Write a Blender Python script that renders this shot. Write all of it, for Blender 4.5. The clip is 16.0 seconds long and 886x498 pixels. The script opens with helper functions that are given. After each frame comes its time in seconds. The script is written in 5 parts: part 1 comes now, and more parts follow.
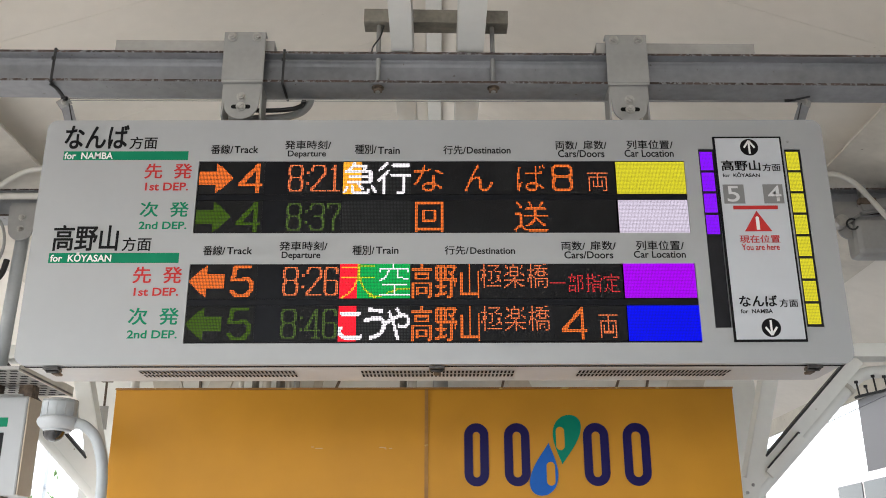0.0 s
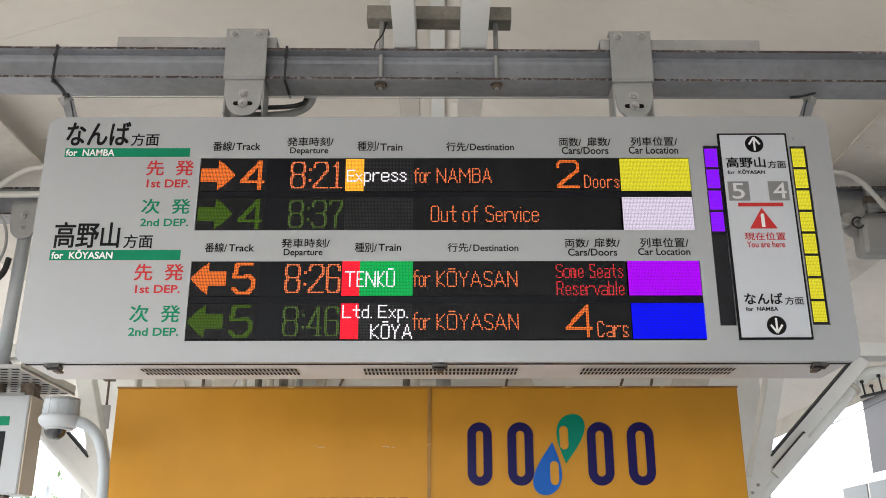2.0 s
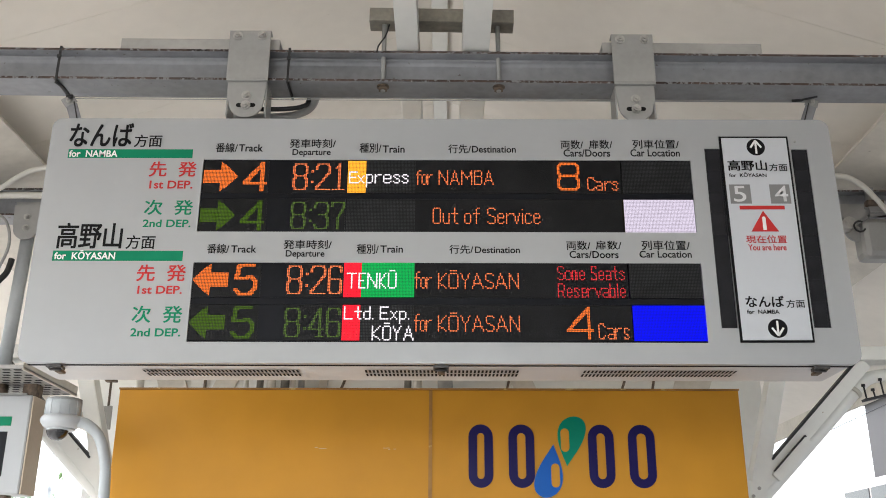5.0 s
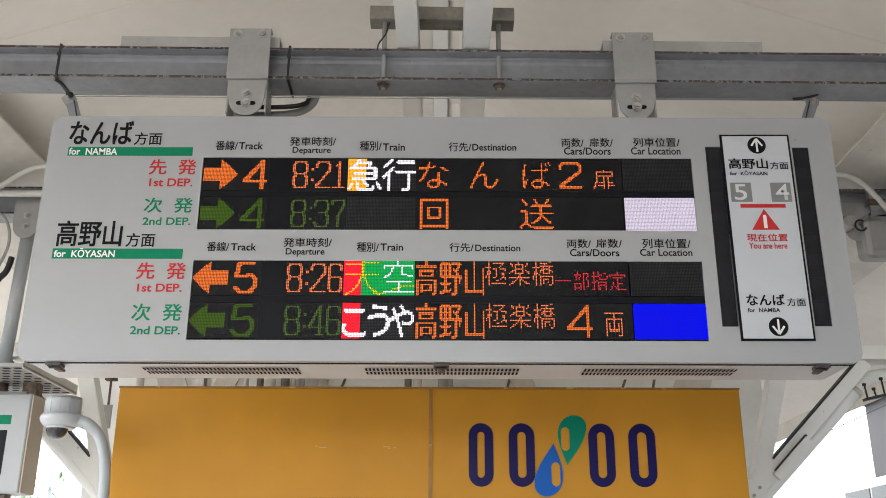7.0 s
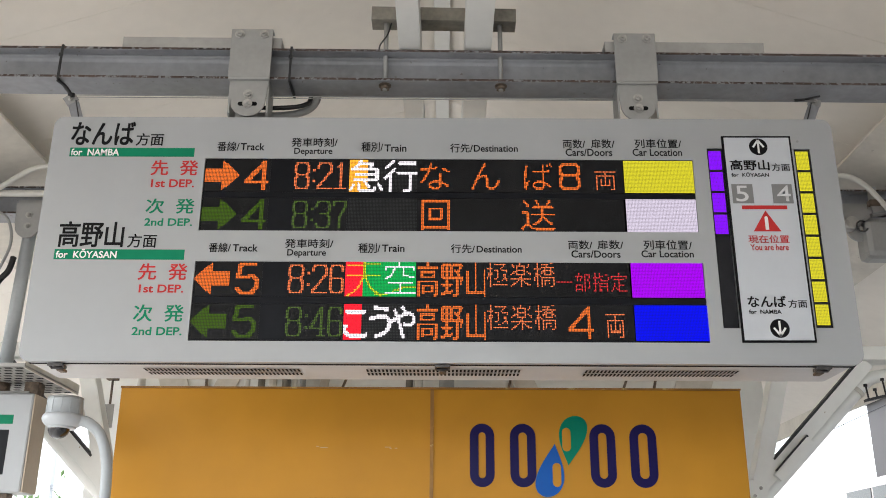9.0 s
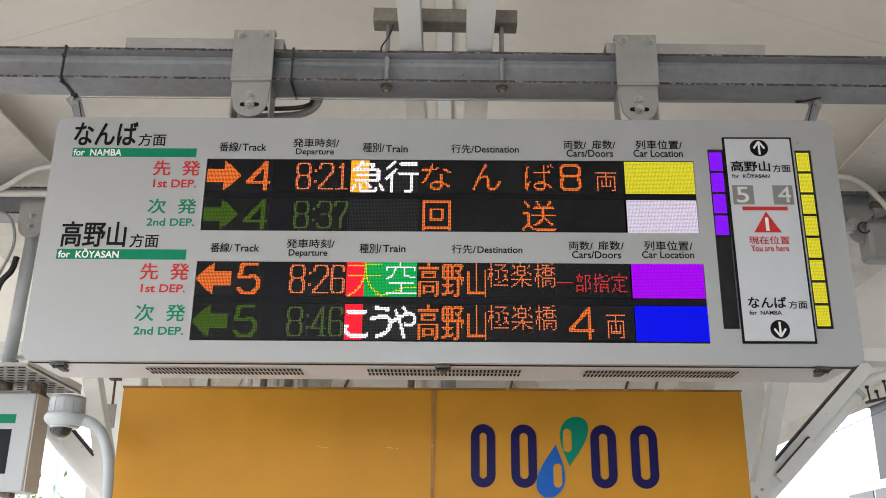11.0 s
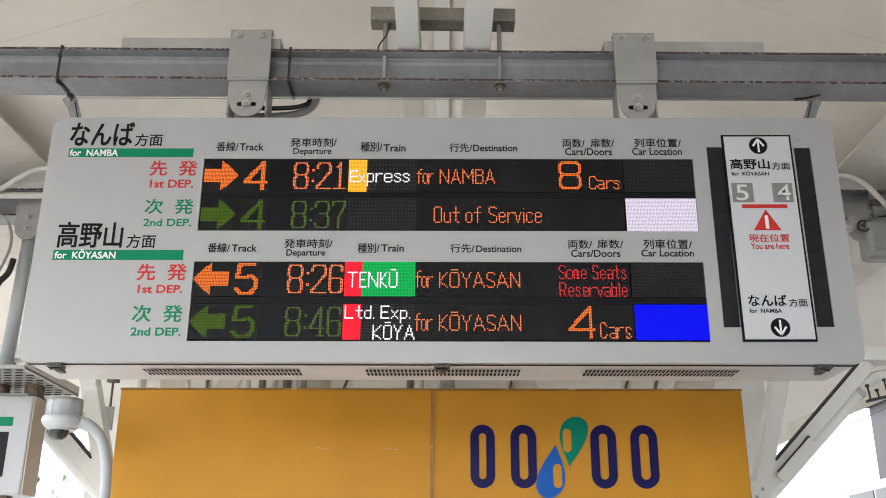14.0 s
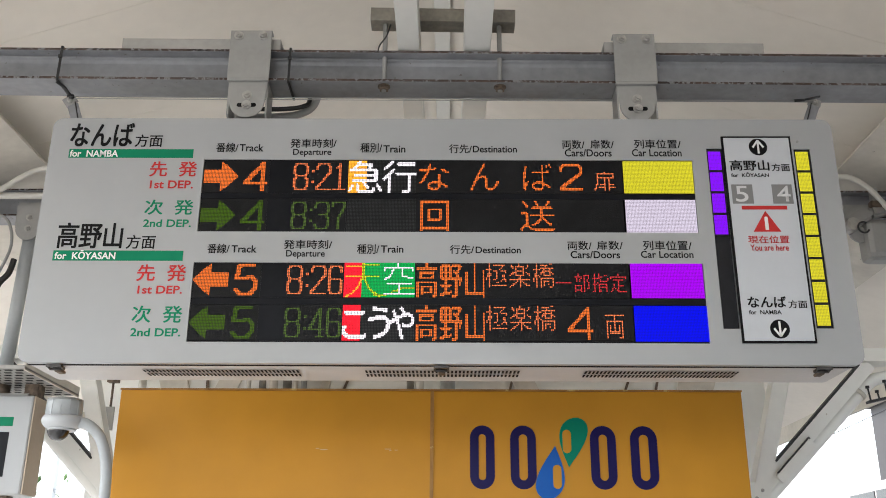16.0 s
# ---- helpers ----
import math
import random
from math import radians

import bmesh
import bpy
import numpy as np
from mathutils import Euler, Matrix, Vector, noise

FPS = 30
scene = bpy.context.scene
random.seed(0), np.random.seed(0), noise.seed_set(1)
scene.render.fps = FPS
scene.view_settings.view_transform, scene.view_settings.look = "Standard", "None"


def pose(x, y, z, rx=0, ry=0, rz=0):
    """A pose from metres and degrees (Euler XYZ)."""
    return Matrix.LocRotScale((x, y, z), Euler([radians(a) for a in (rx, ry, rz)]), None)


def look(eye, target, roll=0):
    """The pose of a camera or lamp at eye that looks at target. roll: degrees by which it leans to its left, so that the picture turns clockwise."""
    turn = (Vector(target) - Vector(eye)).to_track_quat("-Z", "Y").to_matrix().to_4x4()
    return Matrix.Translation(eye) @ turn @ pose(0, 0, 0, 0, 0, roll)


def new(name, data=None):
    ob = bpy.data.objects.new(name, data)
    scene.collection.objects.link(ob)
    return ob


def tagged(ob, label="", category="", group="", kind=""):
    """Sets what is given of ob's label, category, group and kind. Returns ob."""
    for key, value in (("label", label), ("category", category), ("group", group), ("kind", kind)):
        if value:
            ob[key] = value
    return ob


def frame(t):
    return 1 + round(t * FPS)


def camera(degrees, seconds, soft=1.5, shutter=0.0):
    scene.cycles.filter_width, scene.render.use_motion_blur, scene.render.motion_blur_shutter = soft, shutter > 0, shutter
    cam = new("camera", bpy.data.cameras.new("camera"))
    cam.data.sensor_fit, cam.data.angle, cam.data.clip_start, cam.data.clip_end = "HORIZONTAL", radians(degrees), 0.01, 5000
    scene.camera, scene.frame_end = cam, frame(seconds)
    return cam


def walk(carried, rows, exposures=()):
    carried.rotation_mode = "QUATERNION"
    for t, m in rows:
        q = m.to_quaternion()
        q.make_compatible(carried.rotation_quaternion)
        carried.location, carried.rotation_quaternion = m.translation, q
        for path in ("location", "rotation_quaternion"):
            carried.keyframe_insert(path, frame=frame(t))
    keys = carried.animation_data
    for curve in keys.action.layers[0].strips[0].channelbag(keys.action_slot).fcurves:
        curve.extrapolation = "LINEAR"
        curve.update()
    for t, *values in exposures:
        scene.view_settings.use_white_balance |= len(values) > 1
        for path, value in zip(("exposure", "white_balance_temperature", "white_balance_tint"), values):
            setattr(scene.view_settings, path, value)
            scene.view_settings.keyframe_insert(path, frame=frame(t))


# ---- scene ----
cam = camera(50.0, 16.0, soft=0.95)
PATH = [
    (0, (0.008, -2.906, 1.728), (0.019, -1.017, 2.385), -0.2),
    (0.5, (0.014, -2.895, 1.718), (0.016, -1.008, 2.38), -0.2),
    (1, (0.016, -2.885, 1.715), (0.014, -0.998, 2.377), -0.1),
    (1.5, (0.012, -2.886, 1.724), (0.013, -0.998, 2.382), -0.1),
    (2, (0.011, -2.884, 1.721), (0.014, -0.996, 2.381), -0.1),
    (2.5, (0.026, -2.874, 1.71), (0.021, -0.989, 2.379), 0.0),
    (3, (0.023, -2.878, 1.717), (0.02, -0.992, 2.383), 0.1),
    (3.5, (0.015, -2.882, 1.717), (0.015, -0.996, 2.384), 0.1),
    (4, (0.013, -2.889, 1.715), (0.012, -1.004, 2.382), 0.1),
    (6.5, (0.013, -2.883, 1.715), (0.011, -0.996, 2.38), 0.2),
    (7, (0.014, -2.881, 1.71), (0.011, -0.995, 2.377), 0.2),
    (7.5, (0.022, -2.882, 1.715), (0.013, -0.995, 2.377), 0.2),
    (8, (0.017, -2.877, 1.714), (0.011, -0.99, 2.377), 0.2),
    (8.5, (0.022, -2.881, 1.716), (0.012, -0.994, 2.379), 0.3),
    (9, (0.014, -2.886, 1.719), (0.008, -0.999, 2.382), 0.3),
    (11.5, (0.023, -2.892, 1.711), (0.009, -1.007, 2.378), 0.5),
    (12, (0.009, -2.888, 1.713), (0.004, -1.002, 2.379), 0.4),
    (12.5, (0.008, -2.886, 1.716), (0.004, -1.0, 2.38), 0.3),
    (13, (0.006, -2.88, 1.71), (0.004, -0.995, 2.379), 0.2),
    (13.5, (0.02, -2.882, 1.715), (0.011, -0.996, 2.381), 0.2),
    (14, (0.022, -2.875, 1.708), (0.012, -0.991, 2.379), 0.2),
    (14.5, (0.038, -2.875, 1.705), (0.019, -0.991, 2.377), 0.3),
    (15, (0.032, -2.877, 1.708), (0.017, -0.992, 2.378), 0.2),
    (15.5, (0.022, -2.878, 1.708), (0.013, -0.994, 2.378), 0.2),
    (16, (0.028, -2.877, 1.711), (0.015, -0.993, 2.382), 0.3),
]
EXPOSURES = [(0, 2.32), (0.5, 2.42), (1, 2.32), (1.5, 2.47), (2, 2.40), (3.5, 2.40), (4, 2.47), (6.5, 2.32), (7, 2.32), (7.5, 2.45), (8, 2.32), (8.5, 2.47), (9, 2.32), (11.5, 2.32), (12, 2.49), (12.5, 2.37), (13, 2.49), (13.5, 2.42), (14, 2.49), (14.5, 2.42), (15, 2.47), (15.5, 2.42), (16, 2.32)]
walk(cam, [(t, look(eye, target, roll)) for t, eye, target, roll in PATH], EXPOSURES)

# ---------------------------------------------------------------- light
world = bpy.data.worlds.new("overcast_sky")
scene.world = world
world.use_nodes = True
wn = world.node_tree.nodes
sky = wn.new("ShaderNodeTexSky")
sky.sky_type, sky.sun_disc = "NISHITA", False
sky.sun_elevation, sky.sun_rotation = radians(49), radians(228)
sky.air_density, sky.dust_density, sky.ozone_density = 1.0, 1.2, 1.0
soft_sky = wn.new("ShaderNodeHueSaturation")
soft_sky.inputs["Saturation"].default_value = 0.40
world.node_tree.links.new(sky.outputs[0], soft_sky.inputs["Color"])
world.node_tree.links.new(soft_sky.outputs[0], wn["Background"].inputs[0])
wn["Background"].inputs[1].default_value = 0.15

sun_data = bpy.data.lights.new("sun", "SUN")
sun_data.energy, sun_data.angle, sun_data.color = 1.4, radians(20), (1.0, 0.99, 0.97)
sun = new("sun", sun_data)
sun.matrix_world = look((-9, -8, 14), (0, 0, 0))


# ---------------------------------------------------------------- materials


def paint(name, color, rough=0.5, metal=0.0, vary=0.08, scale=3.0, bump=0.0, grain=60.0, wear=None, wear_at=0.66, coat=0.0, spot=0.0):
    """A painted or bare surface: two scales of tone, fine relief, and spots of wear where given."""
    m = bpy.data.materials.new(name)
    m.use_nodes = True
    n, l = m.node_tree.nodes, m.node_tree.links
    b = n["Principled BSDF"]
    co = n.new("ShaderNodeTexCoord")
    big, fine = n.new("ShaderNodeTexNoise"), n.new("ShaderNodeTexNoise")
    big.inputs["Scale"].default_value, big.inputs["Detail"].default_value = scale, 5
    fine.inputs["Scale"].default_value, fine.inputs["Detail"].default_value = grain, 3
    for t in (big, fine):
        l.new(co.outputs["Object"], t.inputs["Vector"])
    tone = n.new("ShaderNodeMath")
    tone.operation = "MULTIPLY_ADD"
    l.new(fine.outputs["Fac"], tone.inputs[0])
    tone.inputs[1].default_value = 0.35
    l.new(big.outputs["Fac"], tone.inputs[2])
    ramp = n.new("ShaderNodeValToRGB")
    lo, hi = ramp.color_ramp.elements
    lo.position, hi.position = 0.42, 0.92
    lo.color = (*[c * (1 - vary * 1.6) for c in color], 1)
    hi.color = (*[min(1, c * (1 + vary)) for c in color], 1)
    l.new(tone.outputs[0], ramp.inputs[0])
    out = ramp.outputs[0]
    if wear:
        spots = n.new("ShaderNodeTexNoise")
        spots.inputs["Scale"].default_value, spots.inputs["Detail"].default_value, spots.inputs["Roughness"].default_value = spot or scale * 7, 6, 0.65
        l.new(co.outputs["Object"], spots.inputs["Vector"])
        cut = n.new("ShaderNodeMapRange")
        cut.inputs["From Min"].default_value, cut.inputs["From Max"].default_value = wear_at, wear_at + 0.05
        l.new(spots.outputs["Fac"], cut.inputs["Value"])
        mix = n.new("ShaderNodeMix")
        mix.data_type = "RGBA"
        l.new(cut.outputs[0], mix.inputs["Factor"])
        l.new(out, mix.inputs["A"])
        mix.inputs["B"].default_value = (*wear, 1)
        out = mix.outputs["Result"]
    l.new(out, b.inputs["Base Color"])
    b.inputs["Metallic"].default_value = metal
    rr = n.new("ShaderNodeMapRange")
    rr.inputs["To Min"].default_value, rr.inputs["To Max"].default_value = max(0.03, rough - 0.1), min(1, rough + 0.1)
    l.new(big.outputs["Fac"], rr.inputs["Value"])
    l.new(rr.outputs[0], b.inputs["Roughness"])
    b.inputs["Coat Weight"].default_value = coat
    if bump:
        bp = n.new("ShaderNodeBump")
        bp.inputs["Strength"].default_value, bp.inputs["Distance"].default_value = bump, 0.004
        l.new(tone.outputs[0], bp.inputs["Height"])
        l.new(bp.outputs[0], b.inputs["Normal"])
    return m


def glow(name, color, strength):
    """A light-emitting diode that is lit."""
    m = bpy.data.materials.new(name)
    m.use_nodes = True
    b = m.node_tree.nodes["Principled BSDF"]
    b.inputs["Base Color"].default_value = (*[c * 0.02 for c in color], 1)
    b.inputs["Roughness"].default_value = 0.4
    b.inputs["Specular IOR Level"].default_value = 0.08
    b.inputs["Emission Color"].default_value = (*color, 1)
    b.inputs["Emission Strength"].default_value = strength
    return m


def pick(m, socket):
    return m.node_tree.nodes["Principled BSDF"].inputs[socket]


SIGN_PAINT = paint("sign_paint", (0.355, 0.364, 0.37), 0.38, vary=0.03, scale=2.0, grain=25, coat=0.15)
SIGN_UNDER = paint("sign_underside", (0.56, 0.555, 0.55), 0.5, vary=0.05, scale=4)
INK = paint("black_ink", (0.006, 0.006, 0.007), 0.5, vary=0.1)
WHITE_INK = paint("white_ink", (0.78, 0.78, 0.77), 0.5, vary=0.03)
RED_INK = paint("red_ink", (0.52, 0.035, 0.035), 0.5, vary=0.06)
GREEN_INK = paint("green_ink", (0.005, 0.2, 0.1), 0.5, vary=0.06)
GREY_INK = paint("grey_ink", (0.2, 0.2, 0.2), 0.5, vary=0.04)
PLATE_WHITE = paint("white_film", (0.52, 0.54, 0.575), 0.35, vary=0.02)
LED_DARK = paint("dark_diode_board", (0.0098, 0.0098, 0.0108), 0.45, vary=0.3, scale=8, grain=240, bump=0.5)
LED_TILE = paint("unlit_car_tile", (0.020, 0.020, 0.023), 0.45, vary=0.2, scale=8, grain=240, bump=0.4)
LED_MASK = paint("dark_acrylic", (0.0062, 0.0068, 0.0095), 0.35, vary=0.2, scale=5)
LED_UNLIT = paint("unlit_diode", (0.035, 0.036, 0.038), 0.4, vary=0.2, scale=20)
for _m in (LED_DARK, LED_MASK, LED_UNLIT, LED_TILE):
    pick(_m, "Specular IOR Level").default_value = 0.12
BEAM_GREY = paint("weathered_grey_paint", (0.242, 0.247, 0.262), 0.34, vary=0.26, scale=2.4, grain=30, bump=0.15, wear=(0.07, 0.04, 0.028), wear_at=0.655, spot=38)
RUST_EDGE = paint("rusted_edge", (0.075, 0.050, 0.040), 0.85, vary=0.5, scale=9, grain=40, bump=0.4, wear=(0.24, 0.235, 0.24), wear_at=0.53, spot=75)
CHANNEL_GREY = paint("channel_grey_paint", (0.37, 0.36, 0.34), 0.5, vary=0.12, scale=5, grain=40, wear=(0.12, 0.09, 0.07), wear_at=0.68, spot=40)
BRACKET = paint("galvanised_steel", (0.335, 0.335, 0.325), 0.45, metal=0.35, vary=0.08, scale=7, grain=50)
BOLT = paint("zinc_bolt", (0.45, 0.44, 0.42), 0.4, metal=0.7, vary=0.15, scale=30)
OLD_BOLT = paint("rusty_bolt", (0.16, 0.12, 0.09), 0.7, metal=0.3, vary=0.4, scale=40)
LATCH = paint("dull_latch_steel", (0.055, 0.052, 0.05), 0.45, metal=0.2, vary=0.4, scale=30)
CABLE = paint("black_cable", (0.012, 0.012, 0.013), 0.5, vary=0.1)
CONDUIT = paint("grey_conduit", (0.30, 0.30, 0.29), 0.5, vary=0.08)
CREAM_PIPE = paint("cream_conduit", (0.62, 0.60, 0.55), 0.45, vary=0.06)
CEILING = paint("cream_roof_panel", (0.83, 0.778, 0.70), 0.6, vary=0.05, scale=0.9, grain=14, bump=0.1, wear=(0.42, 0.36, 0.28), wear_at=0.70, spot=11)
WHITE_STEEL = paint("white_painted_steel", (0.78, 0.775, 0.735), 0.5, vary=0.05, scale=2.0, grain=22, bump=0.1, wear=(0.30, 0.22, 0.14), wear_at=0.70, spot=30)
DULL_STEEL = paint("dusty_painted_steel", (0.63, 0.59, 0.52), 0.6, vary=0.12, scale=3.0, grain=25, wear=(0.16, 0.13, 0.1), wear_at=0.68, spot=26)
BROWN_CLAMP = paint("dirty_clamp_channel", (0.20, 0.185, 0.155), 0.7, vary=0.3, scale=9, grain=60, bump=0.3)
BOARD = paint("ochre_board", (0.49, 0.228, 0.019), 0.45, vary=0.09, scale=1.4, grain=7, bump=0.35, wear=(0.36, 0.15, 0.012), wear_at=0.70, spot=5)
BOARD_EDGE = paint("ochre_board_edge", (0.30, 0.145, 0.03), 0.6, vary=0.25, scale=6, grain=40, wear=(0.50, 0.36, 0.14), wear_at=0.60, spot=14)
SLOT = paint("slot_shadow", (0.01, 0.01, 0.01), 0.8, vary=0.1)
NAVY = paint("navy_film", (0.010, 0.007, 0.07), 0.4, vary=0.08)
for _m in (INK, RED_INK, GREEN_INK, NAVY):
    pick(_m, "Specular IOR Level").default_value = 0.12
LOGO_GREEN = paint("green_film", (0.0, 0.19, 0.12), 0.4, vary=0.05)
LOGO_BLUE = paint("blue_film", (0.01, 0.10, 0.40), 0.4, vary=0.05)
for _m in (LOGO_GREEN, LOGO_BLUE, SLOT):
    pick(_m, "Specular IOR Level").default_value = 0.12
pick(BOARD, "Specular IOR Level").default_value = 0.2
CAM_WHITE = paint("white_plastic", (0.48, 0.50, 0.52), 0.35, vary=0.03)
POLE_GREY = paint("grey_pole_paint", (0.40, 0.425, 0.44), 0.4, vary=0.08, scale=5)
DOME = paint("smoked_dome", (0.02, 0.02, 0.022), 0.08, vary=0.1, coat=0.6)
BRONZE = paint("tan_sheet", (0.46, 0.38, 0.29), 0.5, vary=0.06)
PERFORATED = paint("perforated_sheet", (0.34, 0.33, 0.31), 0.6, vary=0.1)
TRACK_INK = paint("pale_grey_ink", (0.60, 0.60, 0.61), 0.5, vary=0.04)
CONCRETE = paint("platform_concrete", (0.42, 0.41, 0.39), 0.85, vary=0.12, scale=1.5, grain=40, bump=0.3)
BALLAST = paint("ballast_ground", (0.22, 0.20, 0.18), 0.9, vary=0.3, scale=4, grain=50, bump=0.5)
FAR_WALL = paint("far_grey_wall", (0.055, 0.052, 0.052), 0.7, vary=0.1, scale=1)
FAR_PINK = paint("far_pale_panel", (0.50, 0.47, 0.455), 0.6, vary=0.06)
FAR_GLASS = paint("far_window_glass", (0.03, 0.03, 0.035), 0.15, vary=0.1)
LEAF = paint("foliage", (0.09, 0.17, 0.05), 0.7, vary=0.4, scale=3)

ORANGE_ON = glow("led_orange_lit", (1.0, 0.23, 0.075), 0.275)
ORANGE_BOLD = glow("led_orange_bright", (1.0, 0.20, 0.03), 0.255)
GREEN_DIM = glow("led_green_dim", (0.12, 0.25, 0.015), 0.134)
GREEN_THIN = glow("led_green_fine", (0.15, 0.26, 0.05), 0.151)
WHITE_ON = glow("led_white_lit", (1.0, 0.95, 1.0), 0.292)
ROSE_ON = glow("led_rose_lit", (1.0, 0.05, 0.06), 0.191)
RED_ON = glow("led_red_lit", (1.0, 0.012, 0.03), 0.321)
GREEN_ON = glow("led_green_lit", (0.003, 0.36, 0.07), 0.286)
AMBER_ON = glow("led_amber_lit", (1.0, 0.42, 0.03), 0.303)
LIME_ON = glow("led_lime_lit", (0.75, 0.85, 0.02), 0.260)
YELLOW_ON = glow("led_yellow_lit", (0.86, 0.78, 0.035), 0.190)
PURPLE_ON = glow("led_purple_lit", (0.45, 0.0, 1.0), 0.212)
VIOLET_ON = glow("led_violet_lit", (0.24, 0.006, 0.95), 0.250)
LILAC_ON = glow("led_lilac_lit", (0.90, 0.80, 0.98), 0.180)
BLUE_ON = glow("led_blue_lit", (0.0, 0.003, 1.0), 0.212)

# ---------------------------------------------------------------- mesh tools


def part(name, bm, material, parent=None, label="", m=None):
    """Links a bmesh as one mesh object, under a thing or part."""
    me = bpy.data.meshes.new(name)
    bm.normal_update()
    bm.to_mesh(me)
    bm.free()
    for mat in material if isinstance(material, (list, tuple)) else (material,):
        me.materials.append(mat)
    ob = new(name, me)
    ob.parent = parent
    if m is not None:
        ob.matrix_basis = m
    return tagged(ob, label)


def thing(name, at, label, category, group="", kind=""):
    ob = new(name)
    ob.matrix_basis = at if isinstance(at, Matrix) else pose(*at)
    return tagged(ob, label, category, group, kind)


def block(bm, x0, x1, y0, y1, z0, z1, m=None, bevel=0.0):
    r = bmesh.ops.create_cube(bm, size=1.0)
    vs = r["verts"]
    bmesh.ops.scale(bm, vec=(x1 - x0, y1 - y0, z1 - z0), verts=vs)
    bmesh.ops.translate(bm, vec=((x0 + x1) / 2, (y0 + y1) / 2, (z0 + z1) / 2), verts=vs)
    if bevel:
        es = list({e for v in vs for e in v.link_edges})
        vs = list({v for f in bmesh.ops.bevel(bm, geom=es, offset=bevel, segments=2, affect="EDGES", profile=0.5)["faces"] for v in f.verts} | {v for v in vs if v.is_valid})
    if m is not None:
        bmesh.ops.transform(bm, matrix=m, verts=vs)
    return bm


def box(*a, **k):
    return block(bmesh.new(), *a, **k)


def rod(bm, a, b, r, r2=None, segs=16):
    a, b = Vector(a), Vector(b)
    res = bmesh.ops.create_cone(bm, cap_ends=True, segments=segs, radius1=r, radius2=r if r2 is None else r2, depth=(b - a).length)
    q = (b - a).to_track_quat("Z", "Y").to_matrix().to_4x4()
    bmesh.ops.transform(bm, matrix=Matrix.Translation((a + b) / 2) @ q, verts=res["verts"])
    for f in {f for v in res["verts"] for f in v.link_faces}:
        f.smooth = len(f.verts) == 4
    return bm


def tube(bm, pts, r, segs=12):
    """A round tube along a smooth line through the points."""
    P = [Vector(p) for p in pts]
    line = []
    for i in range(len(P) - 1):
        p0, p1, p2, p3 = P[max(i - 1, 0)], P[i], P[i + 1], P[min(i + 2, len(P) - 1)]
        for k in range(8):
            t = k / 8
            line.append(0.5 * (2 * p1 + (p2 - p0) * t + (2 * p0 - 5 * p1 + 4 * p2 - p3) * t * t + (3 * p1 - p0 - 3 * p2 + p3) * t ** 3))
    line.append(P[-1])
    rings, side = [], None
    for i, p in enumerate(line):
        d = (line[min(i + 1, len(line) - 1)] - line[max(i - 1, 0)]).normalized()
        if side is None:
            side = d.orthogonal().normalized()
        side = (side - d * side.dot(d)).normalized()
        up = d.cross(side)
        rings.append([bm.verts.new(p + r * (side * math.cos(a) + up * math.sin(a))) for a in [2 * math.pi * k / segs for k in range(segs)]])
    for a, b in zip(rings, rings[1:]):
        for k in range(segs):
            bm.faces.new((a[k], a[(k + 1) % segs], b[(k + 1) % segs], b[k])).smooth = True
    bm.faces.new(rings[0][::-1])
    bm.faces.new(rings[-1])
    return bm


def strut(bm, a, b, width, depth, side=(0, 1, 0)):
    """A square bar from a to b; depth is measured along side."""
    a, b, s = Vector(a), Vector(b), Vector(side)
    d = (b - a).normalized()
    s = (s - d * s.dot(d)).normalized()
    w = d.cross(s)
    ends = [[bm.verts.new(p + w * (width / 2 * i) + s * (depth / 2 * j)) for i, j in ((-1, -1), (1, -1), (1, 1), (-1, 1))] for p in (a, b)]
    for k in range(4):
        bm.faces.new((ends[0][k], ends[0][(k + 1) % 4], ends[1][(k + 1) % 4], ends[1][k]))
    bm.faces.new(ends[0][::-1])
    bm.faces.new(ends[1])
    bmesh.ops.recalc_face_normals(bm, faces=bm.faces[:])
    return bm


def outline_slab(bm, pts, y0, y1):
    """A flat plate with the outline pts (x, z), from y0 (front) to y1."""
    f = [bm.verts.new((x, y0, z)) for x, z in pts]
    g = [bm.verts.new((x, y1, z)) for x, z in pts]
    bm.faces.new(f)
    bm.faces.new(g[::-1])
    for i in range(len(pts)):
        j = (i + 1) % len(pts)
        bm.faces.new((f[j], f[i], g[i], g[j]))
    bmesh.ops.recalc_face_normals(bm, faces=bm.faces[:])
    return bm


def disc(cx, cz, r, n=32, a0=0, a1=360):
    return [(cx + r * math.cos(radians(a0 + (a1 - a0) * k / n)), cz + r * math.sin(radians(a0 + (a1 - a0) * k / n))) for k in range(n if a1 - a0 == 360 else n + 1)]


def hex_bolt(bm, x, y, z, r=0.011, axis=(0, -1, 0)):
    a = Vector((x, y, z))
    d = Vector(axis)
    rod(bm, a, a + d * 0.003, r * 1.35, segs=20)
    rod(bm, a + d * 0.003, a + d * 0.012, r, segs=6)
    rod(bm, a + d * 0.012, a + d * 0.018, r * 0.5, segs=10)
    return bm


# ---------------------------------------------------------------- writing
font_curve = bpy.data.curves.new("writing", "FONT")
font_ob = bpy.data.objects.new("writing", font_curve)
scene.collection.objects.link(font_ob)


def glyphs(body, bold=0.0):
    """The filled outlines of a text in the built-in font, as a mesh in the xy plane."""
    font_curve.body, font_curve.offset, font_curve.resolution_u = body, bold, 4
    dg = bpy.context.evaluated_depsgraph_get()
    dg.update()
    return bpy.data.meshes.new_from_object(font_ob.evaluated_get(dg))


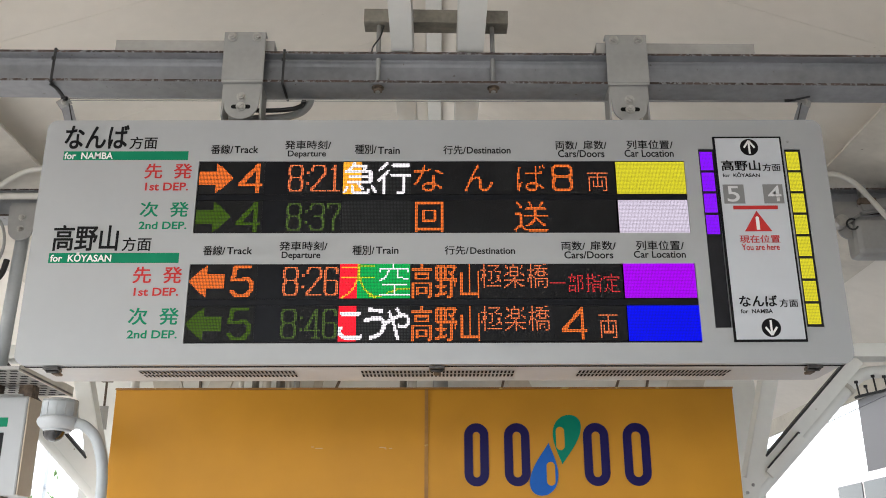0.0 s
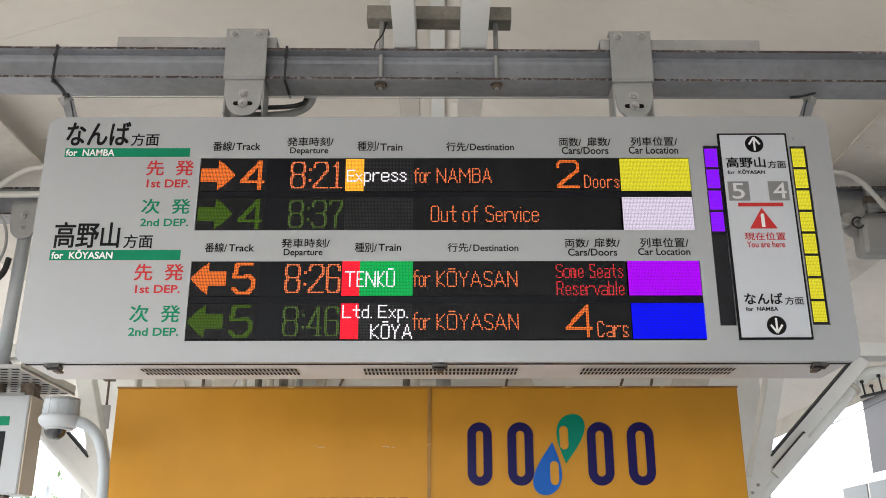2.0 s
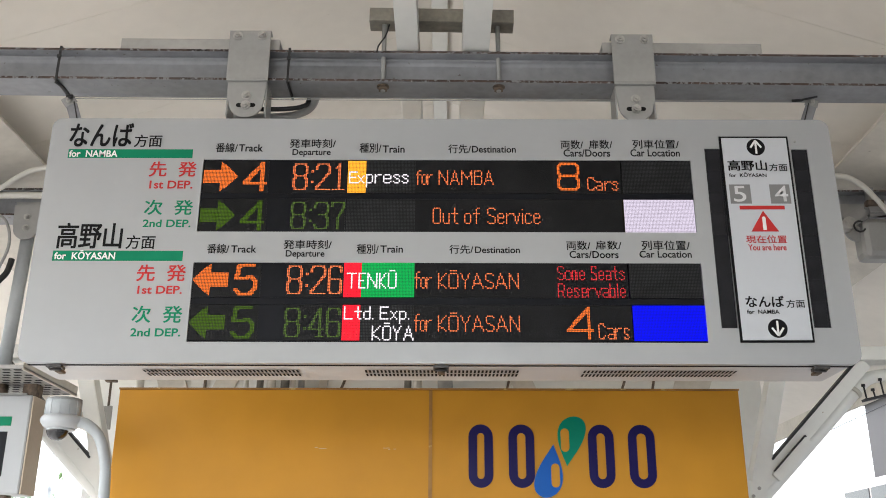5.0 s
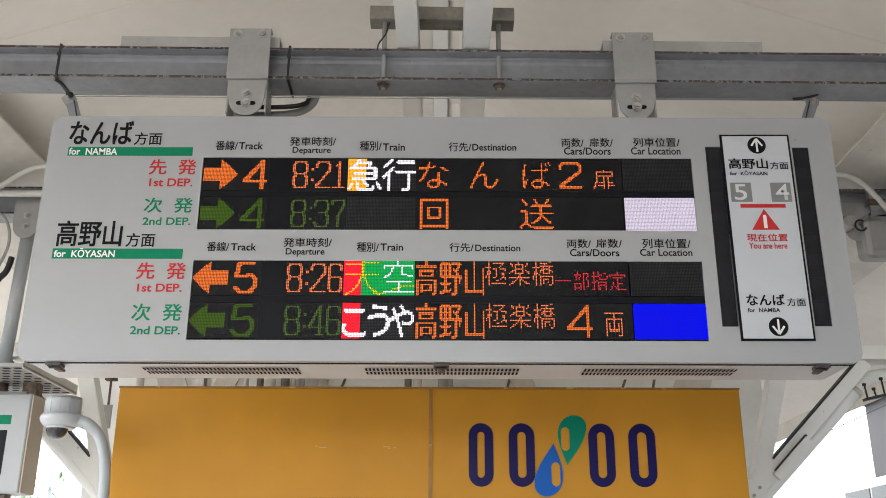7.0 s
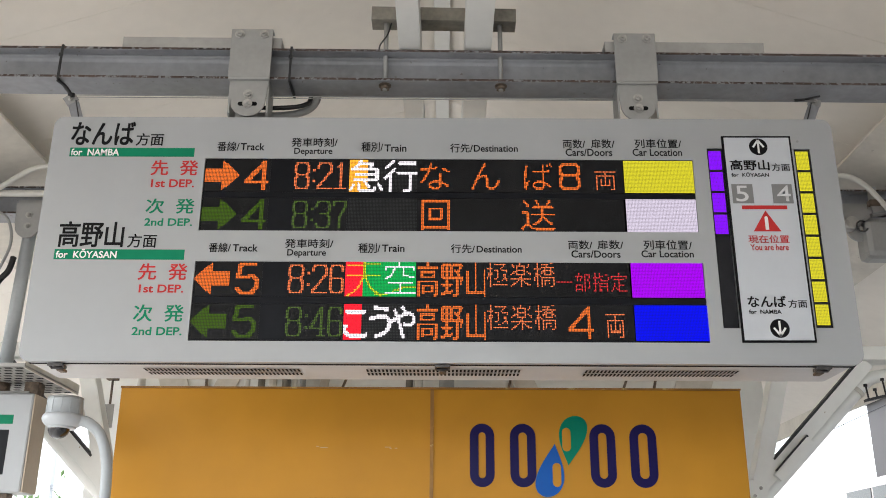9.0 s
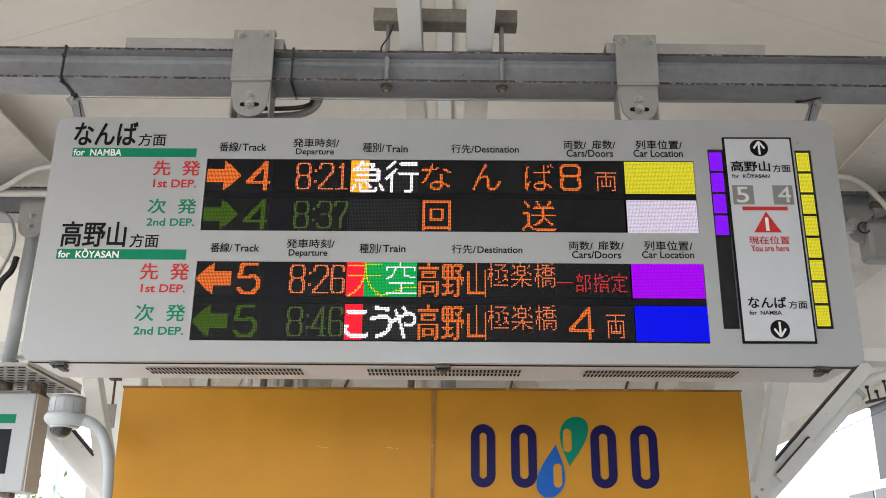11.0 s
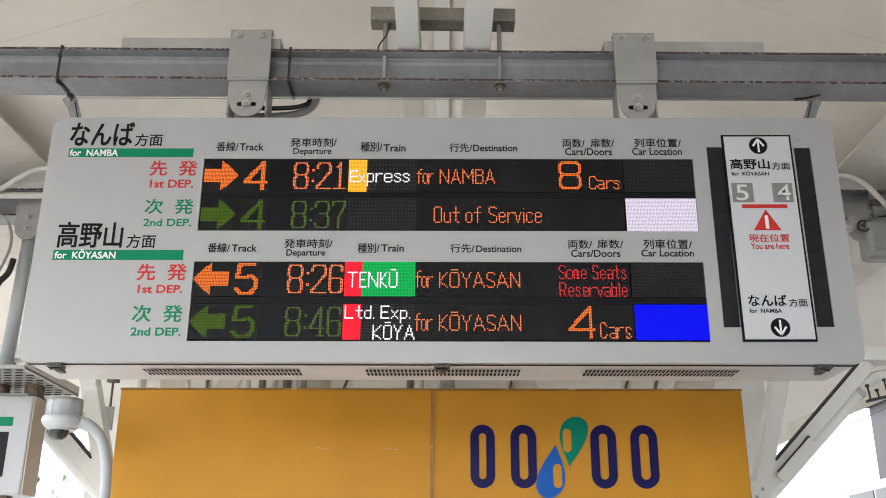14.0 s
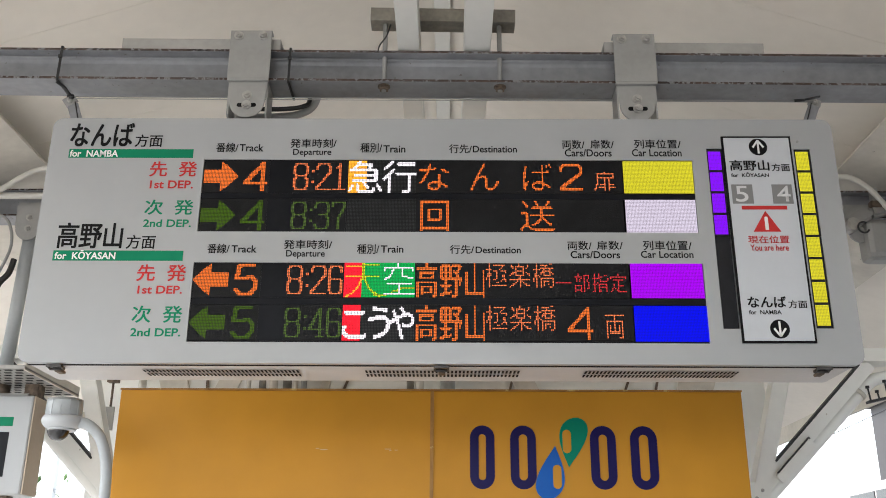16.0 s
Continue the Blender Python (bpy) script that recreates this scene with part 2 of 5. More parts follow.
def lettering(body, material, x0, x1, z0, z1, bold, parent, y=-0.0012):
    """Printed text that fills the given rectangle on the front of its parent."""
    wide = any(ord(c) > 0x2fff for c in body)
    me = glyphs(body, 0.0 if wide else bold)
    if wide and bold > 0.005:
        bm = bmesh.new()
        for k, (dx, dy) in enumerate(((0, 0), (-1, -1), (1, -1), (-1, 1), (1, 1))):
            n = len(bm.verts)
            bm.from_mesh(me)
            bm.verts.ensure_lookup_table()
            for v in bm.verts[n:]:
                v.co.x, v.co.y, v.co.z = v.co.x + dx * bold * 0.8, v.co.y + dy * bold * 0.55, k * 0.00006
        bm.to_mesh(me)
        bm.free()
    co = np.empty(len(me.vertices) * 3)
    me.vertices.foreach_get("co", co)
    co = co.reshape(-1, 3)
    lo, hi = co.min(0), co.max(0)
    xs = x0 + (co[:, 0] - lo[0]) / (hi[0] - lo[0]) * (x1 - x0)
    zs = z0 + (co[:, 1] - lo[1]) / (hi[1] - lo[1]) * (z1 - z0)
    me.vertices.foreach_set("co", np.stack([xs, y - co[:, 2], zs], 1).ravel())
    me.materials.clear()
    me.materials.append(material)
    for p in me.polygons:
        p.material_index = 0
    me.update()
    ob = new("lettering", me)
    ob.parent = parent
    return tagged(ob, kind="stuff")


def dots_of(body, c0, c1, r0, r1, bold=0.0, need=0.42):
    """The diodes (column, row from the bottom) that a text covers when it fills that field of diodes."""
    me = glyphs(body, bold)
    me.calc_loop_triangles()
    co = np.array([v.co[:2] for v in me.vertices])
    lo, hi = co.min(0), co.max(0)
    co = (co - lo) / (hi - lo) * np.array((c1 - c0, r1 - r0)) + np.array((c0, r0))
    sub = 4
    w, h = int(c1 - c0 + 1) * sub, int(r1 - r0 + 1) * sub
    gx, gy = np.meshgrid((np.arange(w) + 0.5) / sub + math.floor(c0), (np.arange(h) + 0.5) / sub + math.floor(r0))
    hit = np.zeros((h, w), bool)
    for t in me.loop_triangles:
        a, b, c = co[list(t.vertices)]
        d = (b[0] - a[0]) * (c[1] - a[1]) - (b[1] - a[1]) * (c[0] - a[0])
        if abs(d) < 1e-9:
            continue
        u = ((gx - a[0]) * (c[1] - a[1]) - (gy - a[1]) * (c[0] - a[0])) / d
        v = ((b[0] - a[0]) * (gy - a[1]) - (b[1] - a[1]) * (gx - a[0])) / d
        hit |= (u >= 0) & (v >= 0) & (u + v <= 1)
    bpy.data.meshes.remove(me)
    cover = hit.reshape(h // sub, sub, w // sub, sub).mean((1, 3))
    return {(int(i + math.floor(c0)), int(j + math.floor(r0))) for j, i in zip(*np.nonzero(cover >= need))}


# Single-line letters of the diode boards: strokes of (column, row) pairs in base 16, baseline at 3.
STROKES = {
    "N": "030c636c", "A": "033c63 1656", "M": "030c376c63", "B": "030c4c5b594808 4857544303", "K": "030c 5c0753",
    "O": "13040b1c4c5b544313", "Ō": "13040b1c4c5b544313 1e4e", "Y": "0c376c 3733", "S": "5b4c1c0b0918475654431304",
    "T": "0c6c 3c33", "E": "5c0c0353 0848", "U": "0c041343545c", "Ū": "0c041343545c 1e4e", "L": "0c0353", "D": "030c3c5a553303",
    "C": "5a4c1c0b04134355", "R": "030c4c5b584707 3753", "f": "4c3c2b23 0949", "o": "130408193948443313", "r": "0309 072949",
    "t": "2c243343 0949", "e": "06464839190804133344", "v": "092349", "i": "0309 0b0b", "c": "4839190804133344",
    "s": "48391908173644331304", "p": "0900 0819394844331304", "x": "0349 0943", "d": "4c43 4433130408193948",
    "u": "0904133344 4943", "m": "0309 08192823 28394843", "a": "09394843 46160504133344", "b": "0c03 0413334448391908", "l": "0c03", ".": "0303",
}


# Stroked digits on a grid of 9 by 16, in the same notation.
DIGITS = {
    "1": "4f40 3d4e 1070", "2": "0c0d1f7f8d8a010080", "3": "0c0d1f7f8d8a7838 788582701002", "4": "6f0484 6f60 4080", "5": "7f1f0828698783602002",
    "6": "8c8d7f1f0d02107082867818 06", "7": "0d0f8f8c4640", "8": "180a0d1f7f8d8a7818 1805021070828578", "four": "7f0484 7f70",
}


def stroke_dots(strokes, c0, c1, r0, r1, pen):
    """The diodes of one digit that fills the field, drawn with a pen of that many columns and rows."""
    lines = [[(int(q[k], 16), int(q[k + 1], 16)) for k in range(0, len(q), 2)] for q in strokes.split()]
    xs = [v[0] for q in lines for v in q]
    kx, ky = (c1 - pen[0] - c0) / max(1, max(xs) - min(xs)), (r1 - pen[1] - r0) / 15
    dots = set()
    for q in lines:
        q = [(c0 + (x - min(xs)) * kx, r0 + y * ky) for x, y in q]
        for (ax, ay), (bx, by) in zip(q, q[1:] or q):
            n = max(int(abs(bx - ax)), int(abs(by - ay)), 1) * 2
            for k in range(n + 1):
                c, r = math.floor(ax + (bx - ax) * k / n + 0.5), math.floor(ay + (by - ay) * k / n + 0.5)
                dots |= {(c + i, r + j) for i in range(pen[0]) for j in range(pen[1])}
    return dots


def line_dots(body, c0, c1, r0, r1):
    """The diodes along the strokes of a text in single-line letters that fills that field."""
    pen, lines = 0, []
    for ch in body:
        if ch == " ":
            pen += 4
            continue
        wide = 0
        for stroke in STROKES[ch].split():
            pts = [(int(stroke[k], 16), int(stroke[k + 1], 16)) for k in range(0, len(stroke), 2)]
            wide = max(wide, max(p[0] for p in pts))
            lines.append([(pen + p[0], p[1]) for p in pts])
        pen += wide + 2
    xs, ys = [p[0] for q in lines for p in q], [p[1] for q in lines for p in q]
    kx, ky = (c1 - 1 - c0) / (max(xs) - min(xs)), (r1 - 1 - r0) / (max(ys) - min(ys))
    dots = set()
    for q in lines:
        q = [(round(c0 + (x - min(xs)) * kx), round(r0 + (y - min(ys)) * ky)) for x, y in q]
        for (ax, ay), (bx, by) in zip(q, q[1:]):
            n = max(abs(bx - ax), abs(by - ay), 1)
            dots |= {(round(ax + (bx - ax) * k / n), round(ay + (by - ay) * k / n)) for k in range(n + 1)}
    return dots


def field(c0, c1, r0, r1):
    return {(c, r) for c in range(c0, c1) for r in range(r0, r1)}


class Face:
    """What one face of a diode board shows: the colour of each lit diode."""

    def __init__(self, cols, rows=24, gap=0.335):
        self.gap, self.cols, self.rows, self.lit = gap, cols, rows, {}

    def put(self, dots, material):
        for d in dots:
            if 0 <= d[0] < self.cols and 0 <= d[1] < self.rows:
                self.lit[d] = material
        return self

    def text(self, body, c0, c1, r0, r1, material, bold=0.0, need=0.42):
        return self.put(dots_of(body, c0, c1, r0, r1, bold, need), material)

    def digit(self, ch, c0, c1, r0, r1, material, pen=(2, 1)):
        return self.put(stroke_dots(DIGITS[ch], c0, c1, r0, r1, pen), material)

    def line(self, pts, material, thick=1):
        for (ax, ay), (bx, by) in zip(pts, pts[1:]):
            n = int(max(abs(bx - ax), abs(by - ay), 1)) * 2
            self.put({(round(ax + (bx - ax) * k / n), round(ay + (by - ay) * k / n) + j) for k in range(n + 1) for j in range(thick)}, material)
        return self

    def line_text(self, body, c0, c1, r0, r1, material):
        return self.put(line_dots(body, c0, c1, r0, r1), material)



PITCH, PITCH_Z = 0.0047, 0.00482  # between diode columns and rows


def board_mesh(faces, angles, depth, material=None):
    """A diode board whose faces stand at the given turns about its long axis, all in one mesh."""
    mats = [material or LED_DARK]
    spread = {LED_UNLIT: 0.30, WHITE_ON: 0.41, RED_ON: 0.43, GREEN_ON: 0.43, AMBER_ON: 0.42, ORANGE_BOLD: 0.362, GREEN_DIM: 0.355}
    verts, polys, index = [], [], []
    w, h = faces[0].cols * PITCH, faces[0].rows * PITCH_Z
    for x in (-w / 2, w / 2):
        verts += [(x, -depth, -h / 2), (x, depth, -h / 2), (x, depth, h / 2), (x, -depth, h / 2)]
    polys += [(0, 1, 2, 3), (7, 6, 5, 4), (0, 4, 5, 1), (1, 5, 6, 2), (2, 6, 7, 3), (3, 7, 4, 0)]
    index += [0] * 6
    for face, angle in zip(faces, angles):
        c, s = round(math.cos(radians(angle)), 6), round(math.sin(radians(angle)), 6)
        for (i, j), mat in face.lit.items():
            if mat not in mats:
                mats.append(mat)
            x, z, g = -w / 2 + (i + 0.5) * PITCH, -h / 2 + (j + 0.5) * PITCH_Z, PITCH * spread.get(mat, face.gap)
            k = len(verts)
            for dx, dz in ((-g, -g), (g, -g), (g, g), (-g, g)):
                y = -depth - 0.0006
                verts.append((x + dx, y * c - (z + dz) * s, y * s + (z + dz) * c))
            polys.append((k, k + 1, k + 2, k + 3))
            index.append(mats.index(mat))
    me = bpy.data.meshes.new("diode_board")
    me.from_pydata(verts, [], polys)
    for m in mats:
        me.materials.append(m)
    me.polygons.foreach_set("material_index", index)
    me.update()
    return me


def board(name, faces, angles, at, parent, label, depth=0.004, material=None):
    ob = new(name, board_mesh(faces, angles, depth, material))
    ob.parent = parent
    ob.matrix_basis = pose(*at)
    return tagged(ob, label)


# ---------------------------------------------------------------- the canopy: floor, roof, beams
SIGN_Z, SIGN_TOP = 2.36, 0.8426


def platform():
    bm = bmesh.new()
    bmesh.ops.create_grid(bm, x_segments=1, y_segments=1, size=400)
    g = part("ground", bm, BALLAST, None, "grey ballast ground beyond the platform edges", pose(0, 0, -1.1))
    tagged(g, category="ground", kind="structure")
    f = part("floor", box(-4.2, 4.2, -30, 40, -1.09, 0), CONCRETE, None, "worn grey concrete station platform")
    tagged(f, category="floor", kind="structure")


ROOF_TOP, ROOF_FALL, ROOF_HALF = 4.42, 0.345, 3.4


def roof():
    bm = bmesh.new()
    for s in (-1, 1):
        for k in range(-10, 17):
            y0 = 0.49 + 0.82 * k
            zs = [(0, ROOF_TOP), (ROOF_HALF, ROOF_TOP - ROOF_HALF * ROOF_FALL)]
            vs = [bm.verts.new((s * x, yy, z)) for yy in (y0 + 0.0009, y0 + 0.8191) for x, z in zs]
            ws = [bm.verts.new((v.co.x, v.co.y, v.co.z + 0.03)) for v in vs]
            for a in (vs, ws):
                bm.faces.new((a[0], a[1], a[3], a[2]))
            for i, j in ((0, 1), (1, 3), (3, 2), (2, 0)):
                bm.faces.new((vs[i], vs[j], ws[j], ws[i]))
    for s in (-1, 1):
        m = pose(0, 0, ROOF_TOP + 0.05, 0, math.degrees(math.atan(ROOF_FALL)) * s, 0)
        block(bm, min(0, s * 3.6), max(0, s * 3.6), -8, 14, 0.0, 0.02, m=m)
    bmesh.ops.recalc_face_normals(bm, faces=bm.faces[:])
    c = part("ceiling", bm, CEILING, None, "cream sheet panels under a platform canopy")
    tagged(c, category="ceiling", kind="structure")

    for s in (-1, 1):
        x = s * ROOF_HALF
        f = part("fascia", box(min(x, x + s * 0.03), max(x, x + s * 0.03), -7.4, 14.0, ROOF_TOP - ROOF_HALF * ROOF_FALL - 0.15, ROOF_TOP - ROOF_HALF * ROOF_FALL + 0.05), DULL_STEEL, None, "dusty painted fascia along the canopy edge")
        tagged(f, category="fascia", kind="structure")
    # unseen block, added only to keep light off the sign's right half
    w = part("wall_south", box(1.35, 3.3, -7.0, -2.1, 0, 3.3), CONCRETE, None, "plain grey concrete wall behind the viewpoint")
    tagged(w, category="wall", kind="structure")
    w = part("wall_rear", box(-2.02, 1.86, 2.6, 2.7, 0, 3.3), WHITE_STEEL, None, "white painted panel wall behind the signboard")
    tagged(w, category="wall", kind="structure")


def longitudinal_beams():
    for x0, x1 in ((-0.155, -0.078), (0.078, 0.172)):
        e = thing("roof_beam", (0, 0, 0), "white painted steel roof beam along the ridge", "beam", "ridge beams")
        part("lower_flange", box(x0, x1, -7.4, 13.9, 3.502, 3.510, bevel=0.002), WHITE_STEEL, e)
        xm = (x0 + x1) / 2
        part("web", box(xm - 0.03, xm + 0.03, -7.4, 13.9, 3.510, 3.608), WHITE_STEEL, e)
        part("upper_flange", box(x0, x1, -7.4, 13.9, 3.608, 3.616), WHITE_STEEL, e)
    r = part("ridge_strip", box(-0.05, 0.03, -7.4, 13.9, 4.37, 4.395, bevel=0.004), WHITE_STEEL, None, "narrow white cover strip along the ceiling ridge")
    tagged(r, category="trim", kind="structure")
    for s in (-1, 1):
        e = thing("side_girder", (0, 0, 0), "broad white steel girder along the canopy side", "girder", "side girders")
        xi = 1.915 if s < 0 else 1.906
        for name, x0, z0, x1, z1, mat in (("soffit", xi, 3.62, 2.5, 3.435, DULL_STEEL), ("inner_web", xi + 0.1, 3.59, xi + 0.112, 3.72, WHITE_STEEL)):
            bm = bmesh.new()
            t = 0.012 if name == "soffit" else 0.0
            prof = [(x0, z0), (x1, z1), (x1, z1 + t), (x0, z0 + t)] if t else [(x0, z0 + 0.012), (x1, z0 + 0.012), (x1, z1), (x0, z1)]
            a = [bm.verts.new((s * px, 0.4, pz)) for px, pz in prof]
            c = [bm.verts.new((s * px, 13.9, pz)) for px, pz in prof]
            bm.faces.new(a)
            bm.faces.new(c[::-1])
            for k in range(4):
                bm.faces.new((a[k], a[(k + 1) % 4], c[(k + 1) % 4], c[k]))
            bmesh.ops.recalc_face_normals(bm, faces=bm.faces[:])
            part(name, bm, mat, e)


def i_beam(e, x0, x1, y0, y1, z0, z1, mat, edge):
    ym = (y0 + y1) / 2
    part("web", box(x0, x1, ym - 0.004, ym + 0.004, z0 + 0.01, z1 - 0.01), mat, e)
    for a, b in ((z0, z0 + 0.010), (z1 - 0.010, z1)):
        part("flange", box(x0, x1, y0 + 0.0015, y1, a, b, bevel=0.0015), mat, e)
        part("flange_edge", box(x0, x1, y0, y0 + 0.0014, a + 0.001, b - 0.001), edge, e, "rust-speckled flange edge")
    # rolled fillets where web and flanges meet
    bm = bmesh.new()
    for zz, s in ((z0 + 0.01, 1), (z1 - 0.01, -1)):
        prof = [(ym - 0.004, zz), (ym - 0.022, zz), (ym - 0.012, zz + s * 0.004), (ym - 0.007, zz + s * 0.010), (ym - 0.004, zz + s * 0.02)]
        a = [bm.verts.new((x0, y, z)) for y, z in prof]
        b = [bm.verts.new((x1, y, z)) for y, z in prof]
        for i in range(len(prof) - 1):
            bm.faces.new((a[i], a[i + 1], b[i + 1], b[i])).smooth = True
    bmesh.ops.recalc_face_normals(bm, faces=bm.faces[:])
    part("fillet", bm, mat, e)


BZ0, BZ1, BY0, BY1 = 3.370, 3.494, 0.045, 0.172
BEAM_TILT = pose(-0.027, 0, 0, 0, 0.45, 0)


def front_beam():
    e = thing("cross_beam", BEAM_TILT, "weathered grey steel beam with rusty edges carrying the sign", "beam", "cross beams")
    i_beam(e, -2.45, 2.45, BY0, BY1, BZ0, BZ1, BEAM_GREY, RUST_EDGE)
    for s in (-1, 1):
        c = thing("packing_channel", BEAM_TILT, "short grey steel channel lying on the cross beam", "channel", "packing channels")
        x0, x1 = sorted((s * 0.575, s * 1.14))
        part("web", box(x0, x1, 0.06, 0.066, BZ1, BZ1 + 0.05, bevel=0.001), CHANNEL_GREY, c)
        part("flange", box(x0, x1, 0.066, 0.16, BZ1 + 0.044, BZ1 + 0.05), CHANNEL_GREY, c)
        part("flange", box(x0, x1, 0.066, 0.16, BZ1, BZ1 + 0.006), CHANNEL_GREY, c)
    # clamp over the ridge beams, with two hanger rods
    c = thing("clamp_channel", (-0.0575, 0, 0, 0, 1.0, 0), "dirty brown clamp channel over the ridge beams", "clamp")
    part("front_web", box(-0.262, 0.256, 0.050, 0.056, 3.618, 3.672, bevel=0.0015), BROWN_CLAMP, c)
    part("lower_flange", box(-0.262, 0.256, 0.056, 0.120, 3.618, 3.625), BROWN_CLAMP, c)
    part("upper_flange", box(-0.262, 0.256, 0.056, 0.120, 3.665, 3.672), BROWN_CLAMP, c)
    for x in (-0.262, 0.250):
        part("end_plate", box(x, x + 0.006, 0.056, 0.120, 3.625, 3.665), BROWN_CLAMP, c)
    for x in (-0.203, 0.205):
        h = thing("hanger_rod", (x, 0.078, 0), "threaded steel hanger rod with rusty nuts", "rod", "hanger rods")
        part("rod", rod(bmesh.new(), (0, 0, BZ0 - 0.02), (0, 0, 3.64), 0.0085), CONDUIT, h)
        bm = bmesh.new()
        rod(bm, (0, 0, BZ0 - 0.004), (0, 0, BZ0), 0.022, segs=20)
        rod(bm, (0, 0, BZ0 - 0.016), (0, 0, BZ0 - 0.004), 0.017, segs=6)
        part("nut", bm, OLD_BOLT, h, "rusty nut and washer")
        bm = bmesh.new()
        rod(bm, (0, 0.003, BZ1), (0, 0.003, BZ1 + 0.012), 0.016, segs=6)
        part("nut", bm, OLD_BOLT, h)
    k = thing("loose_cable", (0, 0, 0), "thin black cable hanging from the clamp to the beam", "cable")
    part("wire", tube(bmesh.new(), [(-0.185, 0.07, 3.618), (-0.198, 0.07, 3.57), (-0.222, 0.07, 3.53), (-0.228, 0.07, 3.495)], 0.0028), CABLE, k)


def hanger_bracket(s):
    """A bent plate bolted over the beam with a rounded tongue that holds the sign."""
    e = thing("hanger_bracket", (-0.672, 0, 0.011) if s < 0 else (0.6745, 0, -0.001), "bolted galvanised bracket between beam and sign", "bracket", "sign brackets")
    part("face_plate", box(-0.073, 0.073, 0.024, 0.030, 3.36, 3.552, bevel=0.002), BRACKET, e)
    bm = bmesh.new()
    outline_slab(bm, [(-0.068, 3.356), (0.068, 3.356), (0.062, 3.29)] + disc(0, 3.275, 0.06, 14, 0, -180) + [(-0.062, 3.29)], 0.036, 0.042)
    part("tongue", bm, BRACKET, e, "rounded galvanised tongue with slotted hole")
    part("bend", box(-0.072, 0.072, 0.024, 0.042, 3.352, 3.36, bevel=0.002), BRACKET, e)
    for q in (-1, 1):
        bm = bmesh.new()
        bx = q * 0.066
        vs = [(0.042, 3.352), (0.13, 3.352), (0.13, 3.215), (0.09, 3.2), (0.042, 3.23)]
        a = [bm.verts.new((bx - 0.003, y, z)) for y, z in vs]
        b = [bm.verts.new((bx + 0.003, y, z)) for y, z in vs]
        bm.faces.new(a)
        bm.faces.new(b[::-1])
        for i in range(5):
            bm.faces.new((a[i], b[i], b[(i + 1) % 5], a[(i + 1) % 5]))
        bmesh.ops.recalc_face_normals(bm, faces=bm.faces[:])
        part("cheek", bm, BRACKET, e)
    part("foot", box(-0.075, 0.06, 0.05, 0.14, 3.190, 3.206), BRACKET, e)
    bm = bmesh.new()
    outline_slab(bm, disc(-0.026, 3.262, 0.0075, 10, 90, 270) + disc(0.026, 3.262, 0.0075, 10, -90, 90), 0.0345, 0.0355)
    part("slot", bm, SLOT, e, "dark slotted hole")
    for bx, bz, by in ((-0.043, 3.53, 0.024), (0.043, 3.53, 0.024), (0, 3.30, 0.036), (0, 3.262, 0.0345)):
        part("bolt", hex_bolt(bmesh.new(), bx, by, bz, 0.0125), BOLT, e)
    part("top_return", box(-0.073, 0.073, 0.03, 0.06, 3.546, 3.552), BRACKET, e)


def beam_ties():
    for x in (-1.343, -0.534):
        t = thing("cable_tie", BEAM_TILT @ pose(x, 0, 0), "black cable tie round the grey beam", "tie", "cable ties")
        bm = bmesh.new()
        block(bm, -0.004, 0.004, BY0 - 0.004, BY0, BZ0 - 0.004, BZ1 + 0.004)
        block(bm, -0.004, 0.004, BY0 - 0.004, BY1 + 0.004, BZ0 - 0.007, BZ0 - 0.003)
        block(bm, -0.004, 0.004, BY0 - 0.004, BY1 + 0.004, BZ1 + 0.001, BZ1 + 0.005)
        part("band", bm, CABLE, t)
        part("lock", box(-0.007, 0.007, BY0 - 0.009, BY0 - 0.004, 3.45, 3.462), CABLE, t)
    c = thing("cable_bend", (0, 0, 0), "black cable and grey conduit bending up behind the beam", "cable")
    part("cable", tube(bmesh.new(), [(-0.68, 0.12, 3.305), (-0.616, 0.15, 3.317), (-0.54, 0.15, 3.32), (-0.495, 0.155, 3.332), (-0.478, 0.18, 3.37), (-0.475, 0.2, 3.5)], 0.0085), CABLE, c)
    part("conduit", tube(bmesh.new(), [(-0.75, 0.2, 3.31), (-0.60, 0.2, 3.312), (-0.523, 0.2, 3.322), (-0.475, 0.2, 3.348), (-0.455, 0.205, 3.40), (-0.452, 0.21, 3.5)], 0.014), CONDUIT, c)


